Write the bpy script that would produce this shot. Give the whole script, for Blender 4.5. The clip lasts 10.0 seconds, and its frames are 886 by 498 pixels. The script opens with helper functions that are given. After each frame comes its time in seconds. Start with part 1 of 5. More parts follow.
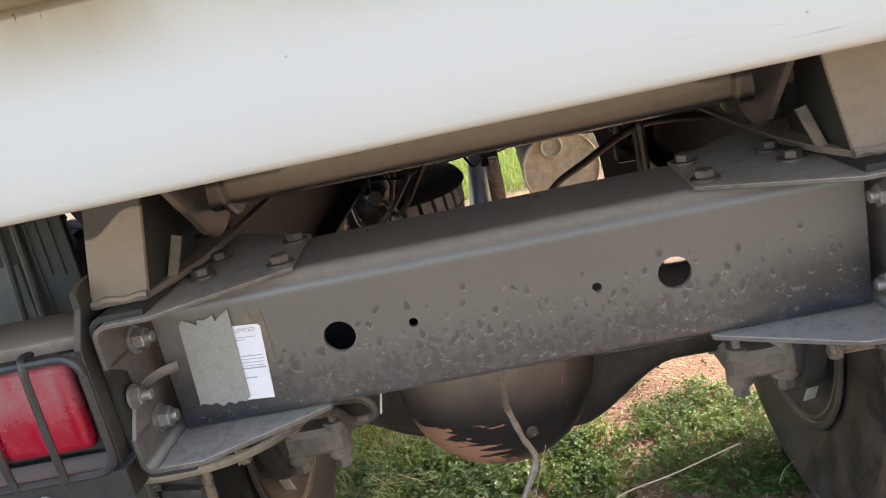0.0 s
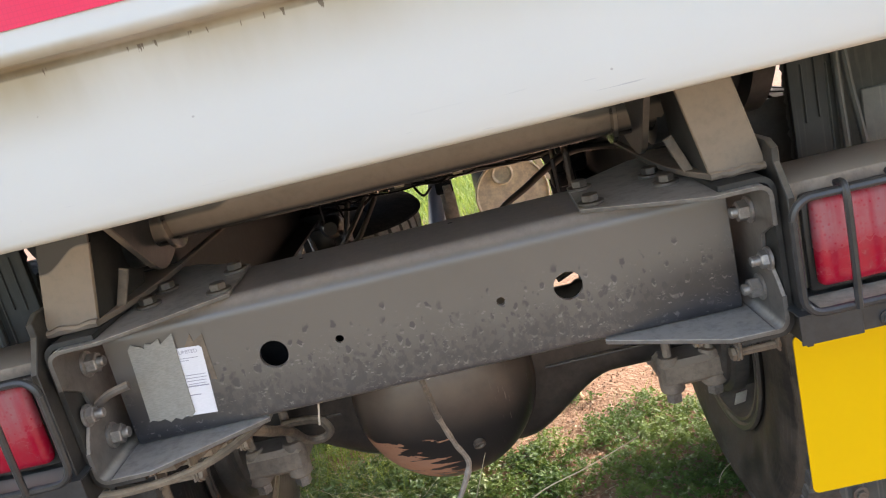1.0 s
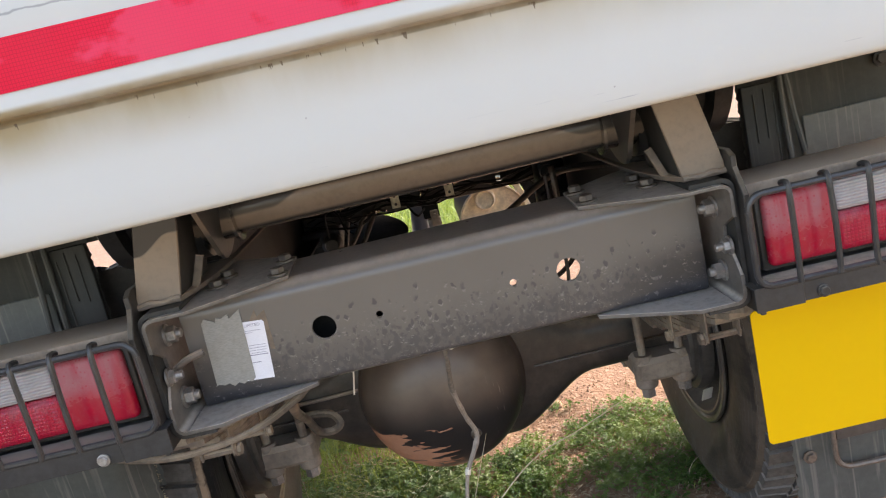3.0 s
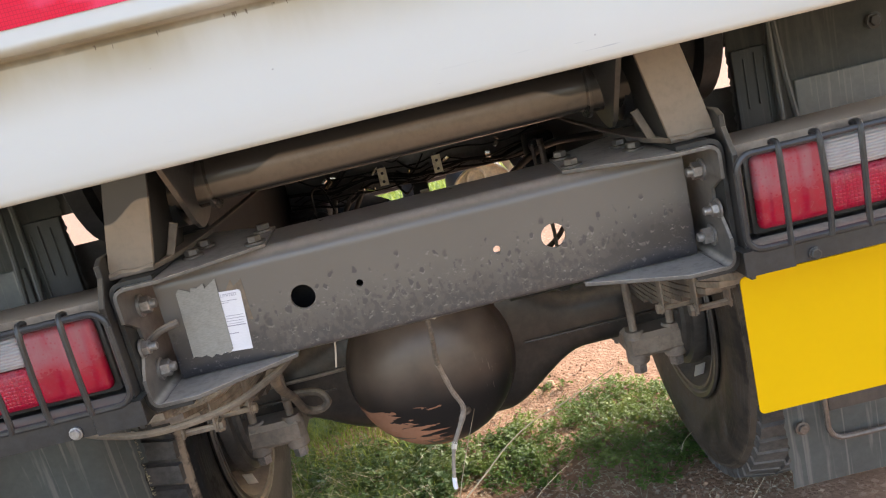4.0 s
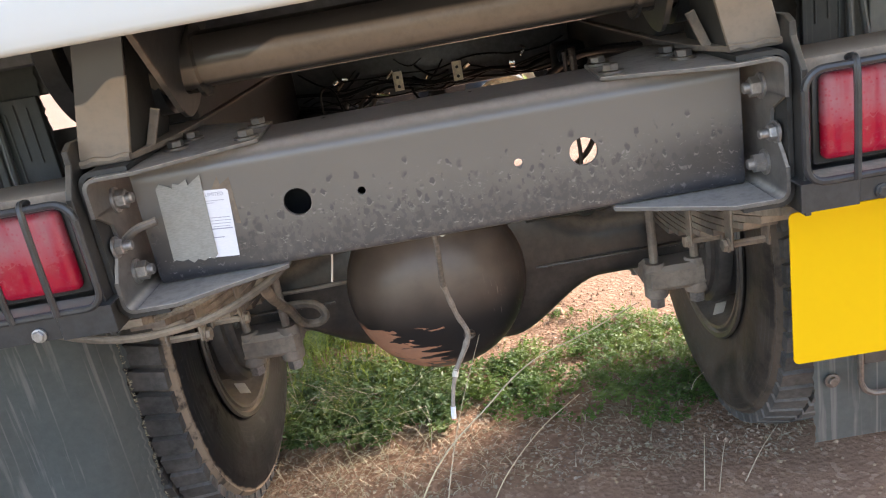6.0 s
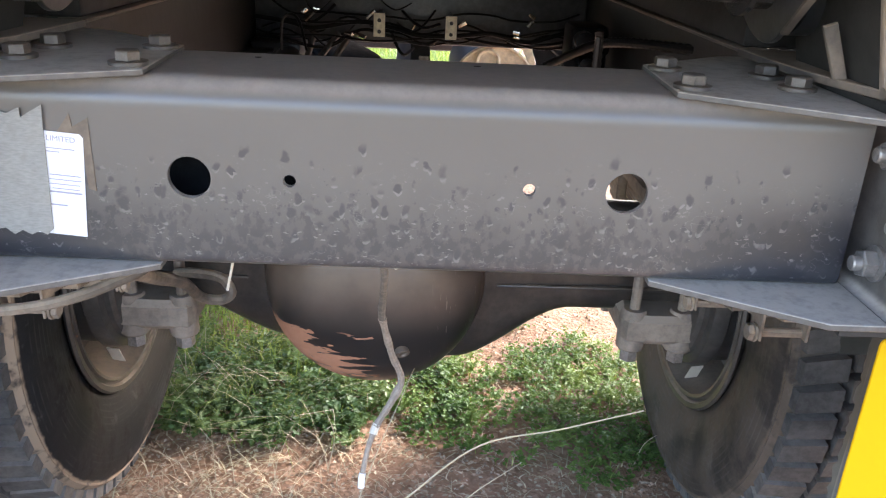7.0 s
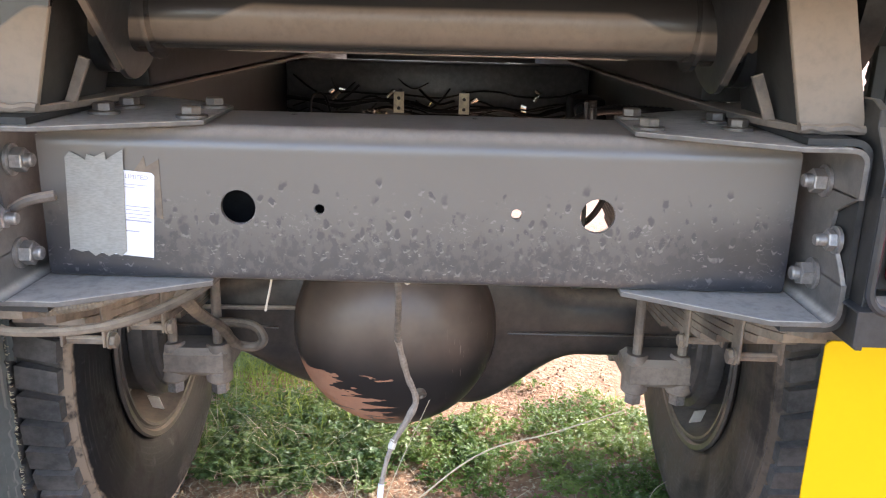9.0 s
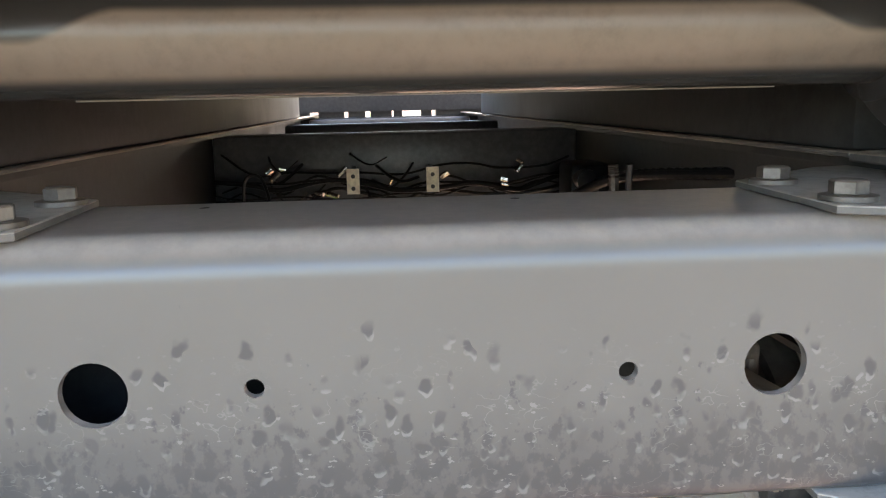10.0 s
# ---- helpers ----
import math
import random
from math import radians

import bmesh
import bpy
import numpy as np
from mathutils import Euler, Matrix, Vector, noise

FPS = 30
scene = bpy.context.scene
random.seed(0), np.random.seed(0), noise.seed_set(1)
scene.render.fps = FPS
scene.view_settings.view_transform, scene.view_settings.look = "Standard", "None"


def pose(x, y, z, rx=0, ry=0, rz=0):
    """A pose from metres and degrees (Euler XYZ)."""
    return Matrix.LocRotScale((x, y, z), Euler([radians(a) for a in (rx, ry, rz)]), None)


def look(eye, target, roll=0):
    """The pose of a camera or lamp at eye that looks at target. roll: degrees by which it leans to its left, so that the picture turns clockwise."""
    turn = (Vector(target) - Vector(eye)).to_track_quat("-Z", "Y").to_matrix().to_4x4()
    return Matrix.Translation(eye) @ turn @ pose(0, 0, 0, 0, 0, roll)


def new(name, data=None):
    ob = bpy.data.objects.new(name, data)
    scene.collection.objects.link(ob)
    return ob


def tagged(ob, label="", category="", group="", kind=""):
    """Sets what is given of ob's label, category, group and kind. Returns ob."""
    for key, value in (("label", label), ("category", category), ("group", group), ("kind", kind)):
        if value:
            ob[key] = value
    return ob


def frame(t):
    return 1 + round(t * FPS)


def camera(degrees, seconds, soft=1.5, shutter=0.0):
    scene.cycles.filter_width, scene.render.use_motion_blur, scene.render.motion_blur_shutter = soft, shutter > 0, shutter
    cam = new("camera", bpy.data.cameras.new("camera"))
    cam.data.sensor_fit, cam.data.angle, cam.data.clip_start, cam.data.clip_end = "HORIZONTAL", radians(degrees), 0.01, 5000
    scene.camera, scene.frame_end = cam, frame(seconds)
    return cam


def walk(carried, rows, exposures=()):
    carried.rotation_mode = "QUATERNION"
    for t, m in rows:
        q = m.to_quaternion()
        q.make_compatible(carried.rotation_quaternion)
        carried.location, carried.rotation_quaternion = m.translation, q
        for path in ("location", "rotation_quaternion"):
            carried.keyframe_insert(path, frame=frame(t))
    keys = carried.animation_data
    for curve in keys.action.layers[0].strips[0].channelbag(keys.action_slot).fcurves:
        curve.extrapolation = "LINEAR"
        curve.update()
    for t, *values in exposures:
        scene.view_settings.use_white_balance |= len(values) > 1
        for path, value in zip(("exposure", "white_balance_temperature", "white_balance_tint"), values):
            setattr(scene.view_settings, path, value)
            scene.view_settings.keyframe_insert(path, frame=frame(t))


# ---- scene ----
cam = camera(58.3, 10.0, soft=1.15)
PATH = [
    (0, (0.022, -0.819, 1.223), (-0.152, 1.099, 0.682), -12.6),
    (0.5, (-0.004, -0.917, 1.224), (0.028, 1.021, 0.732), -12.4),
    (1, (0.1, -0.925, 1.23), (-0.006, 1.012, 0.742), -14.1),
    (1.5, (0.155, -0.931, 1.213), (-0.026, 1.001, 0.728), -17.1),
    (2, (0.124, -1.023, 1.246), (0.022, 0.93, 0.825), -17.1),
    (2.2, (0.055, -1.075, 1.234), (0.004, 0.888, 0.857), -15.6),
    (3.3, (0.011, -1.142, 1.231), (0.012, 0.81, 0.794), -13.1),
    (3.5, (0.02, -1.134, 1.223), (0.03, 0.816, 0.775), -13.2),
    (4, (0.026, -1.117, 1.191), (0.027, 0.833, 0.744), -13.7),
    (4.5, (0.028, -1.114, 1.196), (0.02, 0.836, 0.753), -14.0),
    (5, (0.035, -1.114, 1.193), (0.01, 0.838, 0.755), -13.8),
    (5.5, (0.017, -1.103, 1.18), (-0.029, 0.835, 0.686), -13.0),
    (5.7, (0.019, -1.075, 1.166), (-0.032, 0.847, 0.617), -12.4),
    (6.8, (0.032, -0.697, 1.129), (0.038, 1.148, 0.356), 0.1),
    (7, (0.007, -0.648, 1.12), (0.075, 1.206, 0.372), 2.8),
    (7.5, (-0.022, -0.678, 1.137), (0.054, 1.202, 0.459), 4.0),
    (7.6, (0.029, -0.736, 1.128), (0.011, 1.173, 0.532), 2.6),
    (8, (0.048, -0.832, 1.164), (0.059, 1.068, 0.541), 2.1),
    (8.5, (0.046, -0.846, 1.156), (0.054, 1.061, 0.554), 0.8),
    (9, (0.027, -0.802, 1.105), (0.027, 1.122, 0.556), 1.5),
    (9.5, (-0.049, -0.611, 1.072), (-0.003, 1.325, 0.57), 0.1),
    (10, (-0.028, -0.411, 1.064), (0.109, 1.551, 0.701), -1.3),
]
walk(cam, [(t, look(eye, target, roll)) for t, eye, target, roll in PATH], [(0.0, 2.37, 7100, 19), (1.0, 2.34, 7100, 19), (1.5, 2.35, 7100, 19), (2.2, 2.22, 7150, 20), (3.3, 2.24, 7150, 21), (4.5, 2.35, 7150, 21), (5.7, 2.46, 7000, 20), (6.8, 2.92, 6350, 20), (7.5, 3.14, 6250, 20), (8.0, 3.09, 6350, 21), (9.0, 3.01, 6500, 22), (9.5, 3.18, 6550, 18), (10.0, 3.26, 6350, 14)])

# ---- light ----
SUN_ELEV, SUN_AZ = 29.5, 52.0  # degrees; azimuth from the truck's forward axis towards its right
world = bpy.data.worlds.new("sky")
scene.world = world
world.use_nodes = True
wn = world.node_tree
sky = wn.nodes.new("ShaderNodeTexSky")
sky.sky_type = 'NISHITA'
sky.sun_disc = False
sky.sun_elevation = radians(SUN_ELEV)
sky.sun_rotation = radians(SUN_AZ)
sky.air_density, sky.dust_density = 1.0, 1.6
wn.links.new(sky.outputs[0], wn.nodes["Background"].inputs[0])
wn.nodes["Background"].inputs[1].default_value = 0.15
sun_data = bpy.data.lights.new("sun", 'SUN')
sun_data.energy, sun_data.angle, sun_data.color = 1.45, radians(12.0), (1.0, 0.93, 0.83)
sun = new("sun", sun_data)
to_sun = Vector((math.sin(radians(SUN_AZ)) * math.cos(radians(SUN_ELEV)), math.cos(radians(SUN_AZ)) * math.cos(radians(SUN_ELEV)), math.sin(radians(SUN_ELEV))))
sun.matrix_world = look(to_sun * 30, (0, 0, 0))

# ---- materials ----
DUST = (0.34, 0.26, 0.19)


class Nodes:
    """Short hand for building a node material."""

    def __init__(self, name):
        self.m = bpy.data.materials.new(name)
        self.m.use_nodes = True
        self.t = self.m.node_tree
        self.b = self.t.nodes["Principled BSDF"]
        self.co = self.t.nodes.new("ShaderNodeTexCoord").outputs["Object"]
        self.geo = self.t.nodes.new("ShaderNodeNewGeometry")

    def put(self, socket, v):
        if isinstance(v, bpy.types.NodeSocket):
            self.t.links.new(v, socket)
        elif isinstance(v, tuple):
            socket.default_value = (*v, 1.0)[:4] if len(v) == 3 and socket.type == 'RGBA' else v
        else:
            socket.default_value = v

    def stretch(self, sx, sy, sz, loc=(0, 0, 0)):
        n = self.t.nodes.new("ShaderNodeMapping")
        self.put(n.inputs[0], self.co)
        n.inputs["Scale"].default_value = (sx, sy, sz)
        n.inputs["Location"].default_value = loc
        return n.outputs[0]

    def noise(self, scale, detail=4, rough=0.55, co=None, distort=0.0):
        n = self.t.nodes.new("ShaderNodeTexNoise")
        self.put(n.inputs["Vector"], co or self.co)
        n.inputs["Scale"].default_value, n.inputs["Detail"].default_value = scale, detail
        n.inputs["Roughness"].default_value, n.inputs["Distortion"].default_value = rough, distort
        return n.outputs["Fac"]

    def cells(self, scale, co=None, feature='F1', out="Distance", rand=1.0):
        n = self.t.nodes.new("ShaderNodeTexVoronoi")
        n.feature = feature
        self.put(n.inputs["Vector"], co or self.co)
        n.inputs["Scale"].default_value = scale
        n.inputs["Randomness"].default_value = rand
        return n.outputs[out]

    def ramp(self, v, a, b, lo=0.0, hi=1.0):
        n = self.t.nodes.new("ShaderNodeMapRange")
        n.interpolation_type = 'SMOOTHSTEP'
        self.put(n.inputs[0], v)
        for k, x in zip((1, 2, 3, 4), (a, b, lo, hi)):
            n.inputs[k].default_value = x
        return n.outputs[0]

    def math(self, op, a, b=0.0):
        n = self.t.nodes.new("ShaderNodeMath")
        n.operation = op
        self.put(n.inputs[0], a)
        self.put(n.inputs[1], b)
        return n.outputs[0]

    def mix(self, f, a, b):
        n = self.t.nodes.new("ShaderNodeMix")
        n.data_type = 'RGBA'
        self.put(n.inputs[0], f)
        self.put(n.inputs[6], a)
        self.put(n.inputs[7], b)
        return n.outputs[2]

    def axis(self, k, v=None):
        n = self.t.nodes.new("ShaderNodeSeparateXYZ")
        self.put(n.inputs[0], v or self.co)
        return n.outputs[k]

    def up(self):
        return self.axis(2, self.geo.outputs["Normal"])

    def random(self):
        return self.t.nodes.new("ShaderNodeObjectInfo").outputs["Random"]

    def island(self):
        return self.geo.outputs["Random Per Island"]

    def bump(self, h, strength, dist=0.002):
        n = self.t.nodes.new("ShaderNodeBump")
        self.put(n.inputs["Height"], h)
        n.inputs["Strength"].default_value, n.inputs["Distance"].default_value = strength, dist
        self.put(self.b.inputs["Normal"], n.outputs[0])

    def done(self, colour, rough, metal=0.0, spec=0.5):
        self.put(self.b.inputs["Base Color"], colour)
        self.put(self.b.inputs["Roughness"], rough)
        self.put(self.b.inputs["Metallic"], metal)
        self.b.inputs["Specular IOR Level"].default_value = spec
        return self.m


def dusty(name, col, rough=0.5, metal=0.0, dust=0.5, film=0.25, grain=60.0, dustcol=DUST, bump=0.15, rust=0.0, even=0.0, spec=0.5):
    """Painted or bare metal under road dust, thicker on surfaces that face up."""
    n = Nodes(name)
    big, fine = n.noise(7, 5), n.noise(grain, 5, 0.7)
    lay = n.math('MULTIPLY', n.ramp(n.up(), 0.15, 0.85), dust)
    lay = n.math('ADD', lay, n.math('MULTIPLY', n.ramp(big, 0.3, 0.75, even, 1.0), film))
    lay = n.math('MULTIPLY', lay, n.ramp(fine, 0.2, 0.65, 0.55, 1.0))
    base = n.mix(n.ramp(fine, 0.35, 0.7), tuple(c * 0.8 for c in col), tuple(min(1, c * 1.25) for c in col))
    if rust:
        base = n.mix(n.ramp(n.noise(18, 6, 0.65), 0.72 - rust, 0.8 - rust), base, (0.16, 0.065, 0.03))
    c = n.mix(n.math('MINIMUM', lay, 0.93), base, n.mix(big, tuple(x * 0.85 for x in dustcol), dustcol))
    n.bump(fine, bump)
    return n.done(c, n.ramp(lay, 0.0, 0.9, rough, 0.75), metal, spec)


M = {}
M["black"] = dusty("black_chassis_paint", (0.026, 0.026, 0.026), 0.42, dust=0.6, film=0.14, dustcol=(0.26, 0.22, 0.17), spec=0.35)
M["axle"] = dusty("black_axle_paint", (0.020, 0.019, 0.019), 0.32, dust=0.75, film=0.22)
M["bracket"] = dusty("dusty_bracket_paint", (0.06, 0.056, 0.053), 0.55, dust=0.8, film=0.85)
M["gusset"] = dusty("grey_gusset_steel", (0.060, 0.057, 0.054), 0.42, dust=0.85, film=0.24, dustcol=(0.49, 0.43, 0.36), even=0.4)
M["tube"] = dusty("glossy_dusty_tube_paint", (0.028, 0.029, 0.031), 0.36, dust=0.2, film=0.06, dustcol=(0.30, 0.24, 0.18), spec=0.25)
M["rail"] = dusty("black_rail_paint", (0.022, 0.024, 0.027), 0.3, dust=0.22, film=0.07, dustcol=(0.26, 0.235, 0.20))
M["tan"] = dusty("thick_dust_over_paint", (0.10, 0.083, 0.068), 0.8, dust=1.0, film=0.8, dustcol=(0.46, 0.375, 0.285), even=0.3)
M["under"] = dusty("dusted_underbody_paint", (0.026, 0.025, 0.024), 0.5, dust=0.35, film=0.5, dustcol=(0.082, 0.080, 0.071), spec=0.3)
M["steel"] = dusty("zinc_bolt_steel", (0.085, 0.083, 0.081), 0.38, 0.6, dust=0.35, film=0.45, grain=150, even=0.4)
M["drum"] = dusty("black_brake_iron", (0.038, 0.036, 0.034), 0.5, dust=0.35, film=0.25, dustcol=(0.24, 0.2, 0.16))
M["casting"] = dusty("muddy_cast_iron", (0.085, 0.069, 0.058), 0.65, dust=0.65, film=0.8, rust=0.1, dustcol=(0.43, 0.35, 0.275), even=0.4)
M["spring"] = dusty("muddy_spring_steel", (0.10, 0.081, 0.066), 0.7, dust=0.75, film=0.9, rust=0.1, dustcol=(0.48, 0.385, 0.29))
M["bright"] = dusty("plated_fitting_metal", (0.62, 0.58, 0.50), 0.22, 1.0, dust=0.1, film=0.1)
M["gloss"] = dusty("clean_black_enamel", (0.024, 0.025, 0.027), 0.3, dust=0.06, film=0.03, spec=0.35)
M["zinc"] = dusty("zinc_plated_nut", (0.33, 0.325, 0.32), 0.36, 0.7, dust=0.3, film=0.35, grain=150, even=0.3)
M["rim"] = dusty("dusty_brown_rim", (0.030, 0.027, 0.025), 0.36, dust=0.5, film=0.26, rust=0.06, dustcol=(0.32, 0.26, 0.195))
M["rubber_hose"] = dusty("dusty_rubber_hose", (0.07, 0.058, 0.048), 0.75, dust=0.5, film=0.75, dustcol=(0.44, 0.35, 0.26))
M["cable"] = dusty("grey_cable_sheath", (0.19, 0.16, 0.13), 0.8, dust=0.6, film=0.5, grain=160, dustcol=(0.42, 0.345, 0.27), spec=0.1)
M["cable_dull"] = dusty("dull_brown_cable_sheath", (0.15, 0.13, 0.11), 0.75, dust=0.4, film=0.4, grain=120, dustcol=(0.25, 0.215, 0.18), spec=0.1)
M["wire"] = dusty("black_wire_loom", (0.026, 0.026, 0.026), 0.45, dust=0.25, film=0.14)
# cream copy of the ledge dust with the light on it put in
M["lit_dust"] = dusty("lit_cream_dust", (0.58, 0.48, 0.34), 0.9, dust=0.2, film=0.3, dustcol=(0.60, 0.50, 0.37))
M["residue"] = dusty("brown_glue_residue", (0.155, 0.118, 0.085), 0.5, dust=0.0, film=0.1)
M["enamel"] = dusty("blue_black_enamel", (0.055, 0.059, 0.066), 0.32, dust=0.1, film=0.08)
M["loom"] = dusty("black_wire_sleeve", (0.009, 0.009, 0.010), 0.35, dust=0.08, film=0.02, dustcol=(0.10, 0.085, 0.07), spec=0.12)
M["plain_tab"] = dusty("cream_bracket_paint", (0.84, 0.74, 0.56), 0.6, dust=0.1, film=0.1)
M["tank"] = dusty("tan_dusty_tank", (0.82, 0.68, 0.49), 0.45, 0.0, dust=0.2, film=0.15, grain=30, dustcol=(0.76, 0.61, 0.43))


def crossmember_paint():
    n = Nodes("dusty_crossmember_paint")
    z = n.axis(2)
    fine, big = n.noise(90, 6, 0.7), n.noise(6, 4)
    film = n.mix(big, (0.106, 0.095, 0.083), (0.140, 0.126, 0.112))
    film = n.mix(n.ramp(n.up(), 0.3, 0.9), film, (0.40, 0.335, 0.285))
    film = n.mix(n.ramp(fine, 0.3, 0.75, 0.0, 0.35), film, (0.12, 0.113, 0.107))
    # dark paint where splashes washed the dust away: single drops higher up, merging blotches towards the lower edge
    tex = n.t.nodes.new("ShaderNodeTexNoise")
    n.put(tex.inputs["Vector"], n.co)
    tex.inputs["Scale"].default_value = 70

    def flow(shift):
        warp = n.t.nodes.new("ShaderNodeMix")
        warp.data_type = 'VECTOR'
        n.put(warp.inputs[0], 0.012)
        n.put(warp.inputs[4], n.stretch(1.0, 1.0, 0.62, (0, 0, shift)))
        n.put(warp.inputs[5], tex.outputs["Color"])
        return warp.outputs[1]

    def splash(scale, size, share, shift):
        co = flow(shift)
        pick = n.axis(0, n.cells(scale, co, out="Color"))
        keep = n.ramp(n.math('SUBTRACT', pick, n.math('SUBTRACT', 1.0, n.math('MULTIPLY', n.ramp(z, 0.966, 0.888), share))), 0.0, 0.12)
        return n.math('MULTIPLY', n.ramp(n.cells(scale, co), size + 0.10, size - 0.10), keep)

    large, small = (56, 0.25, 0.50), (92, 0.31, 0.85)
    drops = n.math('MAXIMUM', splash(*large, 0.0), splash(*small, 0.0))
    # dust gathered under the lower rim of each drop
    rim = n.math('MAXIMUM', n.math('SUBTRACT', splash(*large, 0.0014), drops), n.math('SUBTRACT', splash(*small, 0.0012), drops))
    rim = n.math('MULTIPLY', n.ramp(rim, 0.12, 0.5), n.ramp(n.noise(60, 3), 0.40, 0.60))
    blot = n.math('SUBTRACT', n.noise(120, 3, 0.6, n.stretch(1.0, 1.0, 0.75)), n.ramp(z, 0.945, 0.850, 0.74, 0.44))
    blot = n.ramp(blot, -0.02, 0.10)
    # darkened towards the lower edge and at both lower ends
    low_dark = n.math('MULTIPLY', n.ramp(n.math('ADD', z, n.math('MULTIPLY', n.math('SUBTRACT', n.noise(24, 4), 0.5), 0.06)), 0.928, 0.845), 0.66)
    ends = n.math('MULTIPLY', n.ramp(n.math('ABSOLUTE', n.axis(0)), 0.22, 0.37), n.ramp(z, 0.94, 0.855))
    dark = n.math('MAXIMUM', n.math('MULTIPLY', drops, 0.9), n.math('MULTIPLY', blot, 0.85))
    dark = n.math('MULTIPLY', n.math('MINIMUM', n.math('ADD', n.math('MAXIMUM', dark, n.math('ADD', low_dark, n.math('MULTIPLY', dark, 0.40))), ends), 1.0), n.ramp(n.up(), 0.6, 0.2))
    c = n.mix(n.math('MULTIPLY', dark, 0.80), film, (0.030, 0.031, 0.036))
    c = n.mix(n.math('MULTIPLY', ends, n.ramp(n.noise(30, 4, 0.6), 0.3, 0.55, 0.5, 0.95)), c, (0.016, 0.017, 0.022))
    # pale crescents at the rims of the splashes, scuffs and stone chips
    worm = n.ramp(n.math('ABSOLUTE', n.math('SUBTRACT', n.noise(95, 2, 0.5, n.stretch(0.8, 1.0, 1.2)), 0.5)), 0.016, 0.004)
    worm = n.math('MULTIPLY', worm, n.math('MULTIPLY', n.ramp(n.noise(34, 3), 0.50, 0.62), n.ramp(z, 0.945, 0.885)))
    chip = n.math('MULTIPLY', n.ramp(n.noise(190, 3, 0.6, n.stretch(0.7, 1, 1.2)), 0.655, 0.70), n.ramp(z, 0.96, 0.87))
    c = n.mix(n.math('MAXIMUM', n.math('MULTIPLY', rim, 0.24), n.math('MAXIMUM', n.math('MULTIPLY', worm, 0.16), n.math('MULTIPLY', chip, 0.30))), c, (0.40, 0.38, 0.36))
    n.bump(n.math('SUBTRACT', n.math('MULTIPLY', fine, 0.4), n.math('MULTIPLY', dark, 0.4)), 0.07, 0.001)
    n.b.inputs["Coat Weight"].default_value = 0.4
    n.b.inputs["Coat Roughness"].default_value = 0.3
    return n.done(c, n.ramp(dark, 0.0, 1.0, 0.33, 0.30), 0.0, 0.5)


def sprayed(name, top, side):
    """Glossy black paint with a coat of sprayed road dust that ends in a clear edge at the height top."""
    n = Nodes(name)
    x, z, fine, big = n.axis(0), n.axis(2), n.noise(80, 5, 0.7), n.noise(9, 4)
    wave = n.math('MULTIPLY', n.math('SUBTRACT', n.noise(5 if side == 0 else 11, 3), 0.5), 0.005 if side == 0 else 0.016)
    edge = n.math('ADD', n.math('SUBTRACT', z, top), wave)
    if side == 0:  # tube: the coat narrows towards its upper edge
        lift = n.ramp(n.math('ABSOLUTE', n.math('SUBTRACT', x, 0.018)), 0.245, 0.19, 0.0, 0.017)
        coat = n.math('MULTIPLY', n.ramp(n.math('SUBTRACT', edge, lift), 0.003, -0.003), n.ramp(z, 1.0765, 1.0835))
    else:
        lift = n.math('ADD', n.ramp(x, 0.0, 0.01, 0.0, 0.2), n.ramp(x, -0.405, -0.355, 0.0, 0.024))
        coat = n.ramp(n.math('SUBTRACT', edge, lift), 0.002, -0.002)
    coat = n.math('MULTIPLY', coat, n.ramp(fine, 0.2, 0.6, 0.8, 1.0))
    c = n.mix(n.math('MULTIPLY', coat, 0.9), (0.035, 0.032, 0.031), n.mix(big, *(((0.155, 0.122, 0.098), (0.215, 0.168, 0.135)) if side == 0 else ((0.24, 0.188, 0.142), (0.30, 0.242, 0.186)))))
    n.bump(fine, 0.06, 0.001)
    return n.done(c, n.ramp(coat, 0, 1, 0.22, 0.27 if side == 0 else 0.7))


